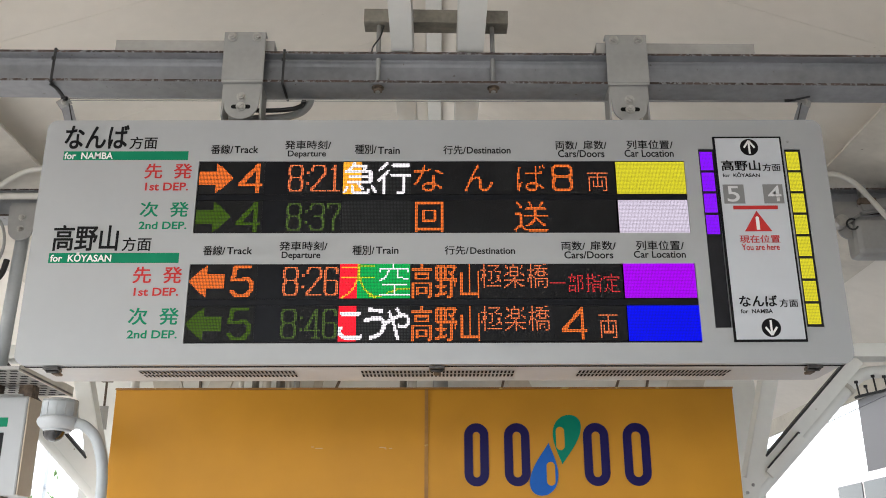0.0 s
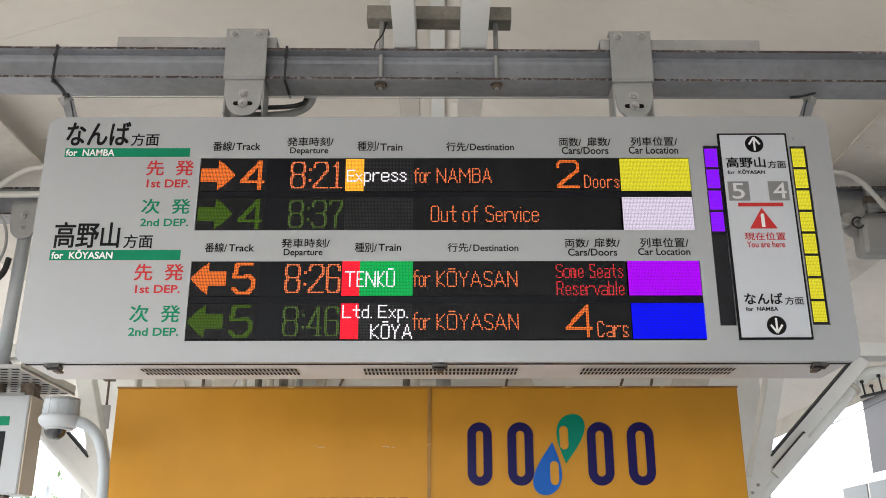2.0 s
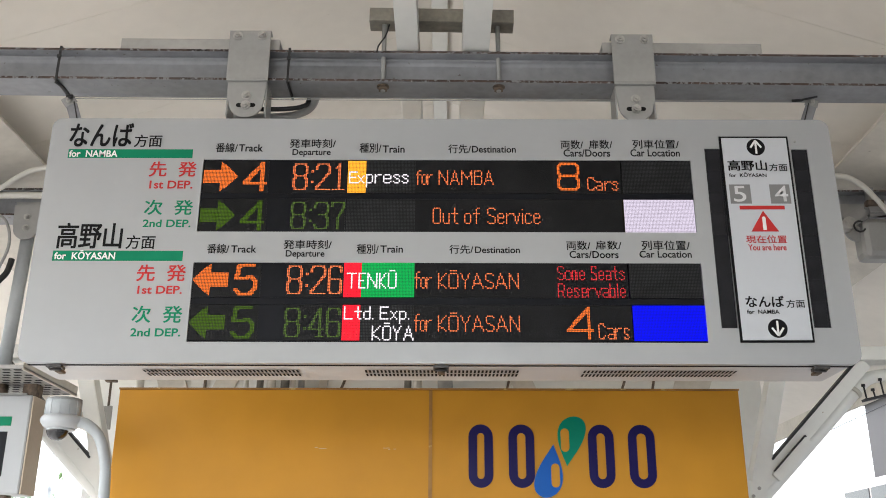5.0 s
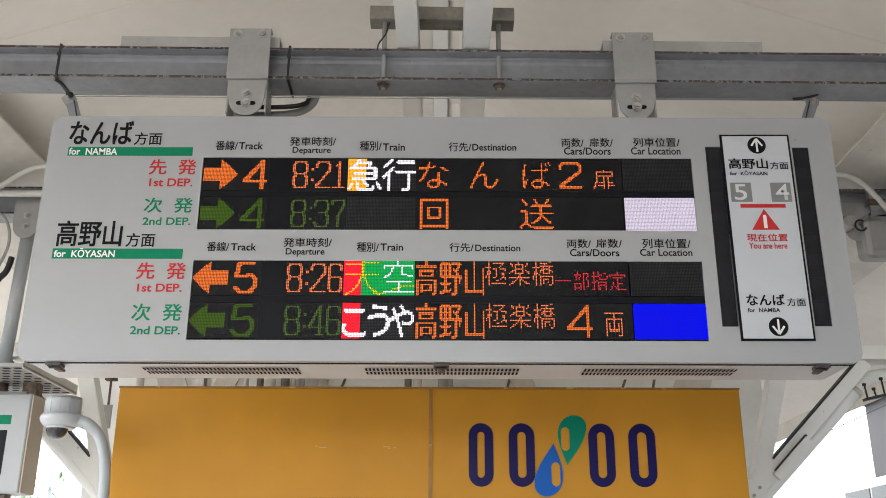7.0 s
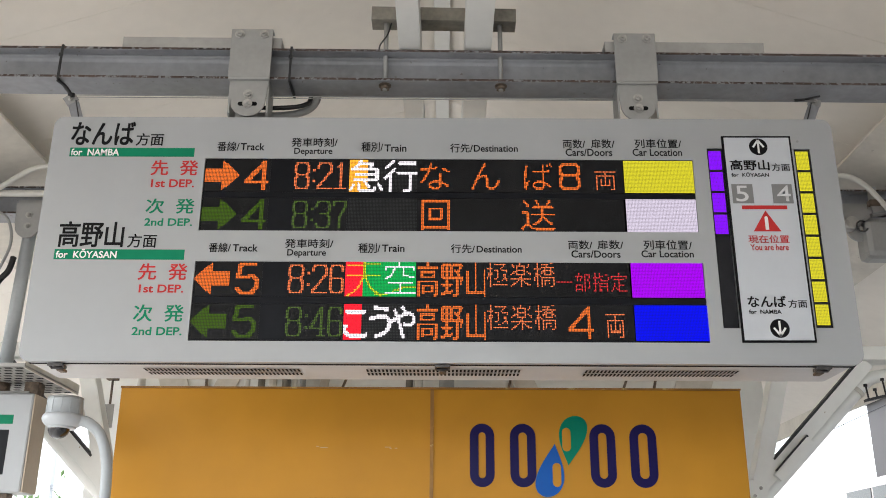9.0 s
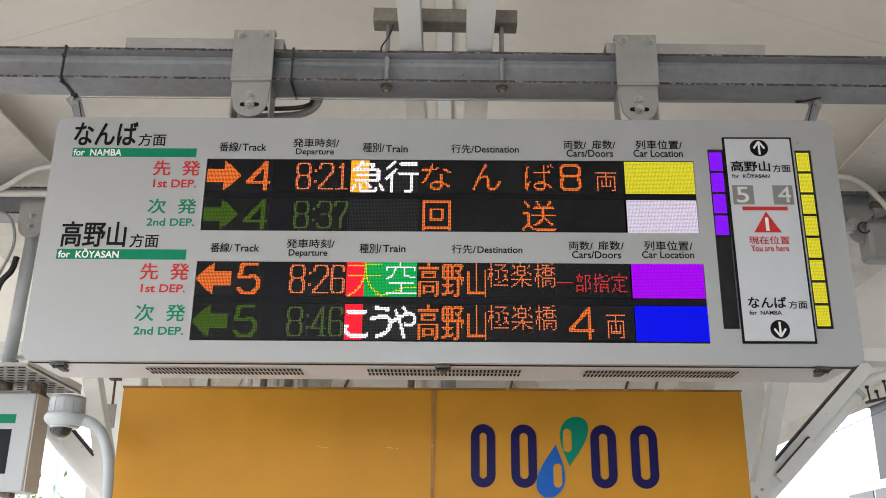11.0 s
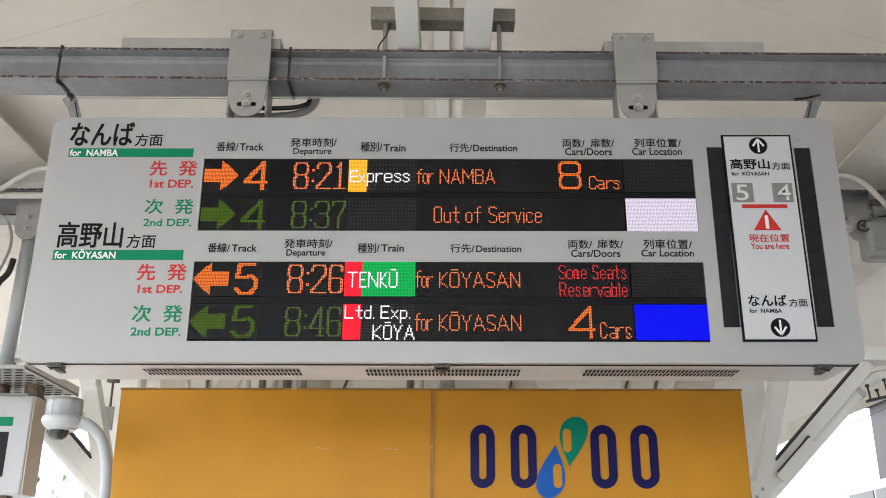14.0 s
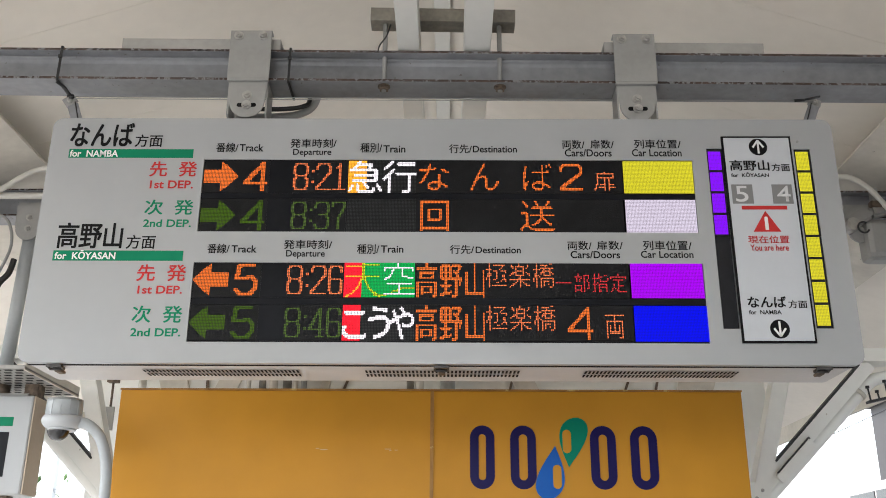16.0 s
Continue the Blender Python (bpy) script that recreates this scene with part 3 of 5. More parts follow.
def safety_lugs():
    """Bent lugs on the sign's top corners, each tied to the beam by a wire."""
    top = SIGN_Z + SIGN_TOP
    for s in (-1, 1):
        e = thing("safety_lug", (0, 0.1, top), "bent steel lug with a safety wire on the sign", "lug", "safety lugs")
        foot, knee, tip = ((-1.262, 0.0), (-1.30, 0.105), (-1.322, 0.135)) if s < 0 else ((1.262, 0.0), (1.305, 0.105), (1.312, 0.13))
        for name, p, q, w in (("plate", foot, knee, 0.038), ("eye_plate", knee, tip, 0.045)):
            bm = bmesh.new()
            strut(bm, (p[0], 0, p[1]), (q[0], 0, q[1]), w, 0.005)
            part(name, bm, BEAM_GREY if name == "plate" else BRACKET, e)
        mid = ((knee[0] + tip[0]) / 2, (knee[1] + tip[1]) / 2)
        part("bolt", hex_bolt(bmesh.new(), mid[0], -0.003, mid[1], 0.007), BOLT, e)
        part("stay", rod(bmesh.new(), (foot[0] - s * 0.005, -0.012, 0.0), (knee[0] - s * 0.012, -0.012, 0.11), 0.0022, segs=8), CABLE, e, "dark stay")
        bm = bmesh.new()
        if s < 0:
            tube(bm, [(-1.305, -0.012, 0.128), (-1.325, -0.03, 0.155), (-1.345, -0.055, 0.166)], 0.006, 8)
            rod(bm, (-1.315, -0.016, 0.128), (-1.295, -0.016, 0.128), 0.008, segs=8)
        else:
            rod(bm, (1.235, -0.012, 0.119), (1.27, -0.012, 0.122), 0.0055, segs=8)
            rod(bm, (1.265, -0.012, 0.122), (1.325, -0.014, 0.135), 0.004, segs=8)
        part("shackle", bm, CABLE, e, "dark wire shackle")
    for z0, z1, r in ((3.334, 3.322, 0.0018), (3.326, 3.318, 0.0015)):
        w = thing("safety_wire", (0, 0.09, 0), "thin steel safety wire strung between the lugs", "wire", "safety wires")
        part("wire", rod(bmesh.new(), (-1.31, 0, z0), (1.31, 0, z1), r, segs=8), CONDUIT, w)


# ---------------------------------------------------------------- the departure sign
SIGN_W, SIGN_H, SIGN_D, SIGN_R = 2.62, 0.8426, 0.27, 0.034
ROWS = [0.6295, 0.4915, 0.2710, 0.1305]  # heights of the middles of the four lines
COL0 = -0.3065                           # where the first diode column of the messages stands
WIN_A, WIN_B = (-0.789, 0.834, 0.434, 0.6905), (-0.7895, 0.838, 0.067, 0.3285)
WIN_L, WIN_R = (0.884, 0.9372, 0.1145, 0.7345), (1.174, 1.2285, 0.1165, 0.7325)


def rounded_outline(w, h, r, inset=0.0):
    pts = []
    for cx, cz, a in ((w / 2 - r, r, -90), (w / 2 - r, h - r, 0), (-w / 2 + r, h - r, 90), (-w / 2 + r, r, 180)):
        pts += disc(cx, cz, r - inset, 6, a, a + 90)
    return pts


sign = thing("departure_board", (0, 0, SIGN_Z), "long pale grey train departure board hung under a beam", "departure board")


def sign_housing():
    # front panel with the window openings cut through it
    r, w, h = SIGN_R, SIGN_W, SIGN_H
    holes = (WIN_A, WIN_B, WIN_L, WIN_R)
    xs = sorted({-w / 2, w / 2, -w / 2 + r, w / 2 - r, *[v for q in holes for v in q[:2]]})
    zs = sorted({0, h, r, h - r, *[v for q in holes for v in q[2:]]})
    bm = bmesh.new()
    cache = {}

    def vert(x, y, z):
        k = (round(x, 5), round(y, 5), round(z, 5))
        if k not in cache:
            cache[k] = bm.verts.new(k)
        return cache[k]

    for x0, x1 in zip(xs, xs[1:]):
        for z0, z1 in zip(zs, zs[1:]):
            xm, zm = (x0 + x1) / 2, (z0 + z1) / 2
            if any(q[0] < xm < q[1] and q[2] < zm < q[3] for q in holes):
                continue
            if (abs(xm) > w / 2 - r) and (zm < r or zm > h - r):
                continue
            bm.faces.new([vert(x, 0, z) for x, z in ((x0, z0), (x1, z0), (x1, z1), (x0, z1))])
    for cx, cz, a in ((w / 2 - r, r, -90), (w / 2 - r, h - r, 0), (-w / 2 + r, h - r, 90), (-w / 2 + r, r, 180)):
        arc = disc(cx, cz, r, 6, a, a + 90)
        bm.faces.new([vert(cx, 0, cz)] + [vert(x, 0, z) for x, z in arc])
    # the reveals of the windows
    for x0, x1, z0, z1 in holes:
        ring = [(x0, z0), (x0, z1), (x1, z1), (x1, z0)]
        for (ax, az), (bx, bz) in zip(ring, ring[1:] + ring[:1]):
            bm.faces.new([vert(ax, 0, az), vert(bx, 0, bz), vert(bx, 0.012, bz), vert(ax, 0.012, az)])
    # turned edge of the door
    rim = rounded_outline(w, h, r)
    for (ax, az), (bx, bz) in zip(rim, rim[1:] + rim[:1]):
        if abs(ax - bx) + abs(az - bz) > 1e-6:
            bm.faces.new([vert(bx, 0, bz), vert(ax, 0, az), vert(ax, 0.024, az), vert(bx, 0.024, bz)])
    part("front_panel", bm, SIGN_PAINT, sign, "pale grey painted front panel")
    # case behind it
    bm = bmesh.new()
    rim = rounded_outline(w - 0.004, h - 0.004, r - 0.002)
    rim = [(x, z + 0.002) for x, z in rim]
    a = [bm.verts.new((x, 0.030, z)) for x, z in rim]
    b = [bm.verts.new((x, SIGN_D, z)) for x, z in rim]
    for i in range(len(rim)):
        j = (i + 1) % len(rim)
        bm.faces.new((a[i], a[j], b[j], b[i]))
    bm.faces.new(b[::-1])
    bmesh.ops.recalc_face_normals(bm, faces=bm.faces[:])
    part("case", bm, SIGN_UNDER, sign, "folded grey sheet case")
    bm = bmesh.new()
    rim = [(x, z) for x, z in rounded_outline(w, h, r, 0.006)]
    a = [bm.verts.new((x, 0.022, z)) for x, z in rim]
    b = [bm.verts.new((x, 0.032, z)) for x, z in rim]
    for i in range(len(rim)):
        j = (i + 1) % len(rim)
        bm.faces.new((a[i], a[j], b[j], b[i]))
    part("seal", bm, SLOT, sign, "black rubber door seal")
    part("door_gasket", box(-1.285, 1.285, 0.0235, 0.038, -0.0012, 0.004), SLOT, sign, "black gasket line under the front panel")
    part("inner_back", box(-1.27, 1.27, 0.15, 0.153, 0.03, 0.81), LED_MASK, sign, "dark inner wall")
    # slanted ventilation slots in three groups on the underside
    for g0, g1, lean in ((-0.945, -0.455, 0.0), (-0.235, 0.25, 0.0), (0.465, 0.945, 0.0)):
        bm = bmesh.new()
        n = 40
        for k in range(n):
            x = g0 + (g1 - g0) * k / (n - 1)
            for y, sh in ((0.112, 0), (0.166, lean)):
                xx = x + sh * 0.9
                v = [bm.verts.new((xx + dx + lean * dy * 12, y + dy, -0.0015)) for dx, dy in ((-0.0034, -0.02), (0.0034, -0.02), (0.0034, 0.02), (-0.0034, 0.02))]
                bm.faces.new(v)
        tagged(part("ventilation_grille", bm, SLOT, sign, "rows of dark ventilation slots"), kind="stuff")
    for x in (-1.197, 0.005, 1.187):
        e = part("latch", box(x - 0.013, x + 0.013, 0.036, 0.075, -0.010, 0.001, bevel=0.003), LATCH, sign, "small worn metal toggle latch")
        bm = bmesh.new()
        rod(bm, (x - 0.021, 0.038, -0.012), (x + 0.021, 0.038, -0.012), 0.005, segs=10)
        rod(bm, (x - 0.021, 0.014, -0.007), (x - 0.021, 0.040, -0.013), 0.0032, segs=8)
        rod(bm, (x + 0.021, 0.014, -0.007), (x + 0.021, 0.040, -0.013), 0.0032, segs=8)
        block(bm, x - 0.024, x + 0.024, 0.008, 0.016, -0.012, -0.002, bevel=0.002)
        part("wire_bail", bm, LATCH, e, "dark wire bail")
        part("lever", box(x - 0.010, x + 0.012, 0.044, 0.086, -0.019, -0.010, bevel=0.003), OLD_BOLT, e, "dark latch lever")
    part("screw", rod(bmesh.new(), (1.19, -0.002, 0.76), (1.19, 0.001, 0.76), 0.004, segs=10), CONDUIT, sign)


def bar_plate(name, x0, x1, z0, z1, mat, parent, label="", y=-0.0008):
    return part(name, box(x0, x1, y, y + 0.0008, z0, z1), mat, parent, label)


def sign_print():
    bar_plate("green_band", -1.2435, -0.827, 0.695, 0.727, GREEN_INK, sign, "green band for the direction")
    bar_plate("green_band", -1.2455, -0.8265, 0.3325, 0.367, GREEN_INK, sign, "green band for the direction")
    plate_border = part("map_plate_border", box(0.9375, 1.1685, -0.006, 0.0, 0.068, 0.777, bevel=0.001), INK, sign, "black border of the platform plan")
    part("map_plate", box(0.9445, 1.1615, -0.0075, -0.006, 0.075, 0.770), PLATE_WHITE, sign, "white platform plan plate")
    y = -0.0083
    for z, up in ((0.7405, 1), (0.1166, -1)):
        bm = outline_slab(bmesh.new(), disc(1.057, z, 0.0305, 32), y, y + 0.0008)
        e = part("arrow_disc", bm, INK, sign, "black disc with a white arrow")
        bm = bmesh.new()
        for a, b in (((0, -0.024), (0, 0.024)), ((-0.018, -0.002), (0, 0.024)), ((0.018, -0.002), (0, 0.024))):
            strut(bm, (1.057 + a[0], y - 0.0004, z + up * a[1]), (1.057 + b[0], y - 0.0004, z + up * b[1]), 0.0065, 0.0006)
        part("white_arrow", bm, WHITE_INK, e)
    for x0, x1 in ((0.9535, 1.0225), (1.0855, 1.1515)):
        bar_plate("track_tile", x0, x1, 0.537, 0.605, GREY_INK, sign, "grey tile with a track number", y)
    bar_plate("red_bar", 0.9805, 1.1275, 0.5165, 0.5295, RED_INK, sign, "red bar across the plan", y)
    e = part("red_triangle", outline_slab(bmesh.new(), [(1.010, 0.4395), (1.0995, 0.4395), (1.0552, 0.512)], y, y + 0.0008), RED_INK, sign, "red triangle marking this spot")
    part("white_mark", outline_slab(bmesh.new(), disc(1.055, 0.486, 0.0055, 10, 0, 180) + [(1.0495, 0.445), (1.0605, 0.445)], y - 0.0006, y), WHITE_INK, e)


def track_and_time(row, number, clock, arrow_right, arrow_mat, digit_mat, time_mat):
    """The two fixed diode boards at the head of a line: arrow with track number, and the time."""
    z = ROWS[row]
    f = Face(46)
    for c in range(24):
        u = c if arrow_right else 23 - c
        for r in range(24):
            v = abs(r + 0.5 - 12)
            if (u < 12 and v < 5) or (u >= 12 and v < (24 - u) * 0.95):
                f.lit[(c, r)] = arrow_mat
    f.digit("four" if number == "4" else number, 28, 45 if number == "4" else 44, 1, 23, digit_mat, (3, 2))
    board("track_board", [f], [0], (-0.7845 + 23 * PITCH + (0.0 if arrow_right else -0.003), 0.006, z), sign, "diode board with arrow and track number")
    f = Face(38)
    h, m = clock.split(":")
    f.digit(h, 0, 11, 2, 22, time_mat)
    f.put({(13, 7), (14, 7), (13, 8), (14, 8), (13, 15), (14, 15), (13, 16), (14, 16)}, time_mat)
    f.digit(m[0], 16, 27, 2, 22, time_mat)
    f.digit(m[1], 28, 38 if m[1] != "1" else 37, 2, 22, time_mat)
    board("time_board", [f], [0], (-0.489 + 19 * PITCH, 0.006, z), sign, "diode board with the departure time")


def solid(cols, rows, mat, gap=0):
    return Face(cols, rows, 0.445).put(field(gap, cols - gap, gap, rows - gap), mat)


def message(cols):
    return Face(cols).put(field(0, 48, 0, 24), LED_UNLIT)


flips_text, flips_blink, drum = [], [], []


def sign_lines():
    track_and_time(0, "4", "8:21", True, ORANGE_BOLD, ORANGE_BOLD, ORANGE_ON)
    track_and_time(1, "4", "8:37", True, GREEN_DIM, GREEN_DIM, GREEN_THIN)
    track_and_time(2, "5", "8:26", False, ORANGE_BOLD, ORANGE_BOLD, ORANGE_ON)
    track_and_time(3, "5", "8:46", False, GREEN_DIM, GREEN_DIM, GREEN_THIN)
    at = lambda c0, c1: COL0 + (c0 + c1) / 2 * PITCH
    lab = "turning diode board with train type and destination"
    # first line: express
    jp, en = message(144), message(144)
    jp.put(field(0, 13, 0, 24), AMBER_ON)
    jp.text("急", 0, 24, 0, 24, WHITE_ON, 0.0, 0.47).text("行", 24, 48, 0, 24, WHITE_ON, 0.0, 0.45)
    jp.text("な", 50, 71, 2, 22, ORANGE_BOLD, -0.008, 0.45).text("ん", 86, 106, 2, 22, ORANGE_BOLD, -0.008, 0.45).text("ば", 123, 143, 2, 22, ORANGE_BOLD, -0.008, 0.45)
    en.put(field(0, 13, 0, 24), AMBER_ON).line_text("Ex", 1, 12, 7, 16, WHITE_ON).line_text("press", 13, 43, 4, 14, WHITE_ON)
    en.line_text("for", 48, 60, 6, 17, ORANGE_ON).line_text("NAMBA", 64, 103, 6, 17, ORANGE_ON)
    flips_text.append(board("message_board", [jp, en], [0, 180], (at(0, 144), 0.006, ROWS[0]), sign, lab))
    # second line: out of service
    jp, en = message(192), message(192)
    jp.text("回", 51, 71, 1, 23, ORANGE_BOLD, -0.006, 0.45).text("送", 120, 144, 1, 23, ORANGE_BOLD, -0.006, 0.45)
    en.line_text("Out of Service", 60, 135, 6, 18, ORANGE_ON)
    flips_text.append(board("message_board", [jp, en], [0, 180], (at(0, 192), 0.006, ROWS[1]), sign, lab))
    # third line: reserved sightseeing train
    jp, en = message(193), message(193)
    for f in (jp, en):
        f.put(field(0, 48, 0, 24), GREEN_ON).put(field(0, 12, 0, 24), RED_ON)
    for tone, lo, hi in ((AMBER_ON, 0, 12), (LIME_ON, 12, 48)):
        brush = Face(48)
        brush.line([(1, 21), (23, 22)], tone, 1).line([(1, 14), (23, 14)], tone, 1)
        brush.line([(12, 23), (12, 14), (10, 8), (6, 3), (1, 0)], tone, 1).line([(13, 23), (13, 13), (16, 6), (20, 2), (24, 0)], tone, 2)
        brush.line([(20, 1), (28, 1), (34, 4), (40, 6), (47, 6)], tone, 1)
        jp.put({d for d in brush.lit if lo <= d[0] < hi}, tone)
    for stroke in ([(36, 23), (36, 21)], [(27, 18), (27, 20), (46, 20), (46, 18)], [(33, 19), (31, 14), (27, 12)], [(39, 19), (39, 14), (46, 13)], [(29, 9), (45, 9)], [(37, 9), (37, 2)], [(27, 2), (47, 2)]):
        jp.line(stroke, WHITE_ON, 1)
    jp.text("高野山", 49, 95, 0, 24, ORANGE_BOLD, 0.0, 0.42).text("極楽橋", 96, 142, 7, 24, ORANGE_ON, -0.012, 0.36).text("一部指定", 143, 191, 4, 17, ROSE_ON, -0.012, 0.34)
    en.line_text("TENKŪ", 2, 36, 6, 19, WHITE_ON)
    en.line_text("for", 48, 60, 6, 18, ORANGE_ON).line_text("KŌYASAN", 64, 119, 6, 19, ORANGE_ON)
    en.line_text("Some Seats", 145, 191, 12, 22, ROSE_ON).line_text("Reservable", 145, 191, 0, 10, ROSE_ON)
    flips_text.append(board("message_board", [jp, en], [0, 180], (at(0, 193), 0.006, ROWS[2]), sign, lab))
    # fourth line: limited express
    jp, en = message(194), message(194)
    for f in (jp, en):
        f.put(field(0, 12, 0, 24), RED_ON)
    jp.text("こ", 0, 16, 1, 20, WHITE_ON, 0.008, 0.42).text("う", 17, 32, 1, 23, WHITE_ON, 0.008, 0.42).text("や", 31, 48, 1, 23, WHITE_ON, 0.008, 0.42)
    jp.text("高野山", 49, 95, 0, 24, ORANGE_BOLD, 0.0, 0.42).text("極楽橋", 96, 142, 7, 24, ORANGE_ON, -0.012, 0.36)
    jp.digit("four", 150, 167, 1, 23, ORANGE_BOLD, (2, 2)).text("両", 175, 188, 2, 18, ORANGE_ON, -0.01, 0.36)
    en.line_text("Ltd. Exp.", 1, 45, 11, 23, WHITE_ON).line_text("KŌYA", 20, 48, 0, 12, WHITE_ON)
    en.line_text("for", 48, 60, 6, 18, ORANGE_ON).line_text("KŌYASAN", 64, 119, 6, 19, ORANGE_ON)
    en.digit("four", 150, 168, 1, 23, ORANGE_BOLD, (2, 2)).line_text("Cars", 171, 192, 1, 12, ORANGE_ON)
    flips_text.append(board("message_board", [jp, en], [0, 180], (at(0, 194), 0.006, ROWS[3]), sign, lab))
    # number of cars and doors on a four-sided drum
    j8, e2, e8, j2 = Face(48), Face(48), Face(48), Face(48)
    j8.digit("8", 3, 18, 2, 22, ORANGE_BOLD, (2, 2)).text("両", 28, 43, 2, 16, ORANGE_ON, -0.012, 0.34)
    j2.digit("2", 4, 20, 2, 22, ORANGE_BOLD, (2, 2)).text("扉", 28, 43, 2, 16, ORANGE_ON, -0.012, 0.34)
    e2.digit("2", 4, 20, 2, 23, ORANGE_BOLD, (2, 2)).line_text("Doors", 23, 48, 2, 12, ORANGE_ON)
    e8.digit("8", 3, 19, 2, 23, ORANGE_BOLD, (2, 2)).line_text("Cars", 24, 46, 2, 12, ORANGE_ON)
    half = 12 * PITCH_Z
    drum.append(board("car_count_drum", [j8, e2, e8, j2], [0, -90, -180, -270], (at(144, 192) + 0.003, 0.002 + half, ROWS[0]), sign, "turning diode board with car and door count", half))
    part("mask_strip", box(at(144, 144), at(144, 144) + 0.003, 0.002, 0.012, ROWS[0] - half, ROWS[0] + half), LED_DARK, sign)
    # car location colours: the first and third blink, the others stay lit
    for row, mat, blink in ((0, YELLOW_ON, True), (1, LILAC_ON, False), (2, PURPLE_ON, True), (3, BLUE_ON, False)):
        faces = [solid(49, 24, mat)] + ([Face(49).put(field(0, 49, 0, 24), LED_UNLIT)] if blink else [])
        ob = board("location_board", faces, [0, 180][:len(faces)], (at(192.7, 241.7) + 0.003 * (1, 1, 2, 3)[row], 0.006, ROWS[row]), sign, "diode board in the colour of the car location")
        if blink:
            flips_blink.append(ob)
    # dark masks round the boards
    for (x0, x1, z0, z1), (r1, r2) in ((WIN_A, (0, 1)), (WIN_B, (2, 3))):
        h = 12 * PITCH_Z + 0.0012
        for a, b in ((ROWS[r1] + h, z1), (ROWS[r2] + h, ROWS[r1] - h), (z0, ROWS[r2] - h)):
            part("mask_strip", box(x0 + 0.0005, x1 - 0.0005, 0.003, 0.012, a + 0.0005, b - 0.0005), LED_MASK, sign, "dark acrylic mask")
        for r in (r1, r2):
            part("mask_strip", box(-0.5715, -0.4892, 0.003, 0.012, ROWS[r] - h, ROWS[r] + h), LED_MASK, sign)
            part("mask_strip", box(-0.3103, -0.3066, 0.003, 0.012, ROWS[r] - h, ROWS[r] + h), LED_MASK, sign)
    # car plan columns on both sides of the plate
    for x, n, count, mat in ((0.9090, 4, 8, VIOLET_ON), (1.1995, 8, 8, YELLOW_ON)):
        for k in range(count):
            z = 0.690 - k * 0.0758
            if k < n:
                flips_blink.append(board("car_cell", [solid(9, 14, mat), Face(9, 14)], [0, 180], (x, 0.006, z), sign, "small diode tile for one car", material=LED_TILE))
        x0, x1, z0, z1 = WIN_L if x < 1 else WIN_R
        if n < count:
            part("unlit_column", box(x0 + 0.003, x1 - 0.003, 0.003, 0.012, z0 + 0.002, 0.690 - 3.5 * 0.0758 - 0.002), LED_TILE, sign, "unlit part of the car column")
        for q in (x0 + 0.0008, x + 0.0222):
            part("side_strip", box(q, (x - 0.0222) if q < x else (x1 - 0.0008), 0.003, 0.012, z0 + 0.001 if n == count else 0.690 - 3.5 * 0.0758, z1 - 0.001), LED_TILE, sign)
        for k in range(n + 1):
            top = z1 - 0.001 if k == 0 else 0.690 - k * 0.0758 + 0.0421
            low = max(z0 + 0.001, 0.690 - k * 0.0758 + 0.0337)
            if top > low + 0.001:
                part("divider", box(x - 0.0218, x + 0.0218, 0.003, 0.012, low, top), LED_TILE, sign)
        part("column_back", box(x0, x1, 0.075, 0.08, z0, z1), LED_MASK, sign, "dark back of the car column")


sign_housing()
sign_print()
sign_lines()
map_plate = new("plan_lettering")
map_plate.parent = sign
map_plate.matrix_basis = pose(0.005, -0.0082, 0)
lettering("なんば", INK, -1.246, -1.033, 0.736, 0.824, 0.026, sign)
lettering("方面", INK, -1.027, -0.934, 0.735, 0.781, 0.016, sign)
lettering("for  NAMBA", WHITE_INK, -1.240, -1.078, 0.698, 0.723, 0.022, sign)
lettering("先  発", RED_INK, -0.966, -0.809, 0.627, 0.682, 0.017, sign)
lettering("1st DEP.", RED_INK, -0.960, -0.817, 0.584, 0.613, 0.022, sign)
lettering("次  発", GREEN_INK, -0.968, -0.809, 0.491, 0.544, 0.017, sign)
lettering("2nd DEP.", GREEN_INK, -0.967, -0.811, 0.448, 0.475, 0.022, sign)
lettering("高野山", INK, -1.240, -1.028, 0.374, 0.463, 0.026, sign)
lettering("方面", INK, -1.014, -0.920, 0.373, 0.420, 0.016, sign)
lettering("for  KŌYASAN", WHITE_INK, -1.240, -1.044, 0.337, 0.368, 0.022, sign)
lettering("先  発", RED_INK, -0.968, -0.811, 0.264, 0.320, 0.017, sign)
lettering("1st DEP.", RED_INK, -0.960, -0.818, 0.222, 0.249, 0.022, sign)
lettering("次  発", GREEN_INK, -0.968, -0.810, 0.127, 0.183, 0.017, sign)
lettering("2nd DEP.", GREEN_INK, -0.967, -0.810, 0.083, 0.110, 0.022, sign)
lettering("番線/", INK, -0.752, -0.678, 0.716, 0.751, 0.016, sign)
lettering("Track", INK, -0.674, -0.593, 0.719, 0.746, 0.017, sign)
lettering("発車時刻/", INK, -0.505, -0.350, 0.733, 0.766, 0.016, sign)
lettering("Departure", INK, -0.494, -0.366, 0.700, 0.729, 0.017, sign)
lettering("種別/", INK, -0.270, -0.197, 0.716, 0.751, 0.016, sign)
lettering("Train", INK, -0.193, -0.119, 0.716, 0.743, 0.017, sign)
lettering("行先/", INK, 0.027, 0.103, 0.714, 0.747, 0.016, sign)
lettering("Destination", INK, 0.106, 0.253, 0.717, 0.742, 0.017, sign)
lettering("両数/", INK, 0.4040, 0.4790, 0.731, 0.764, 0.016, sign)
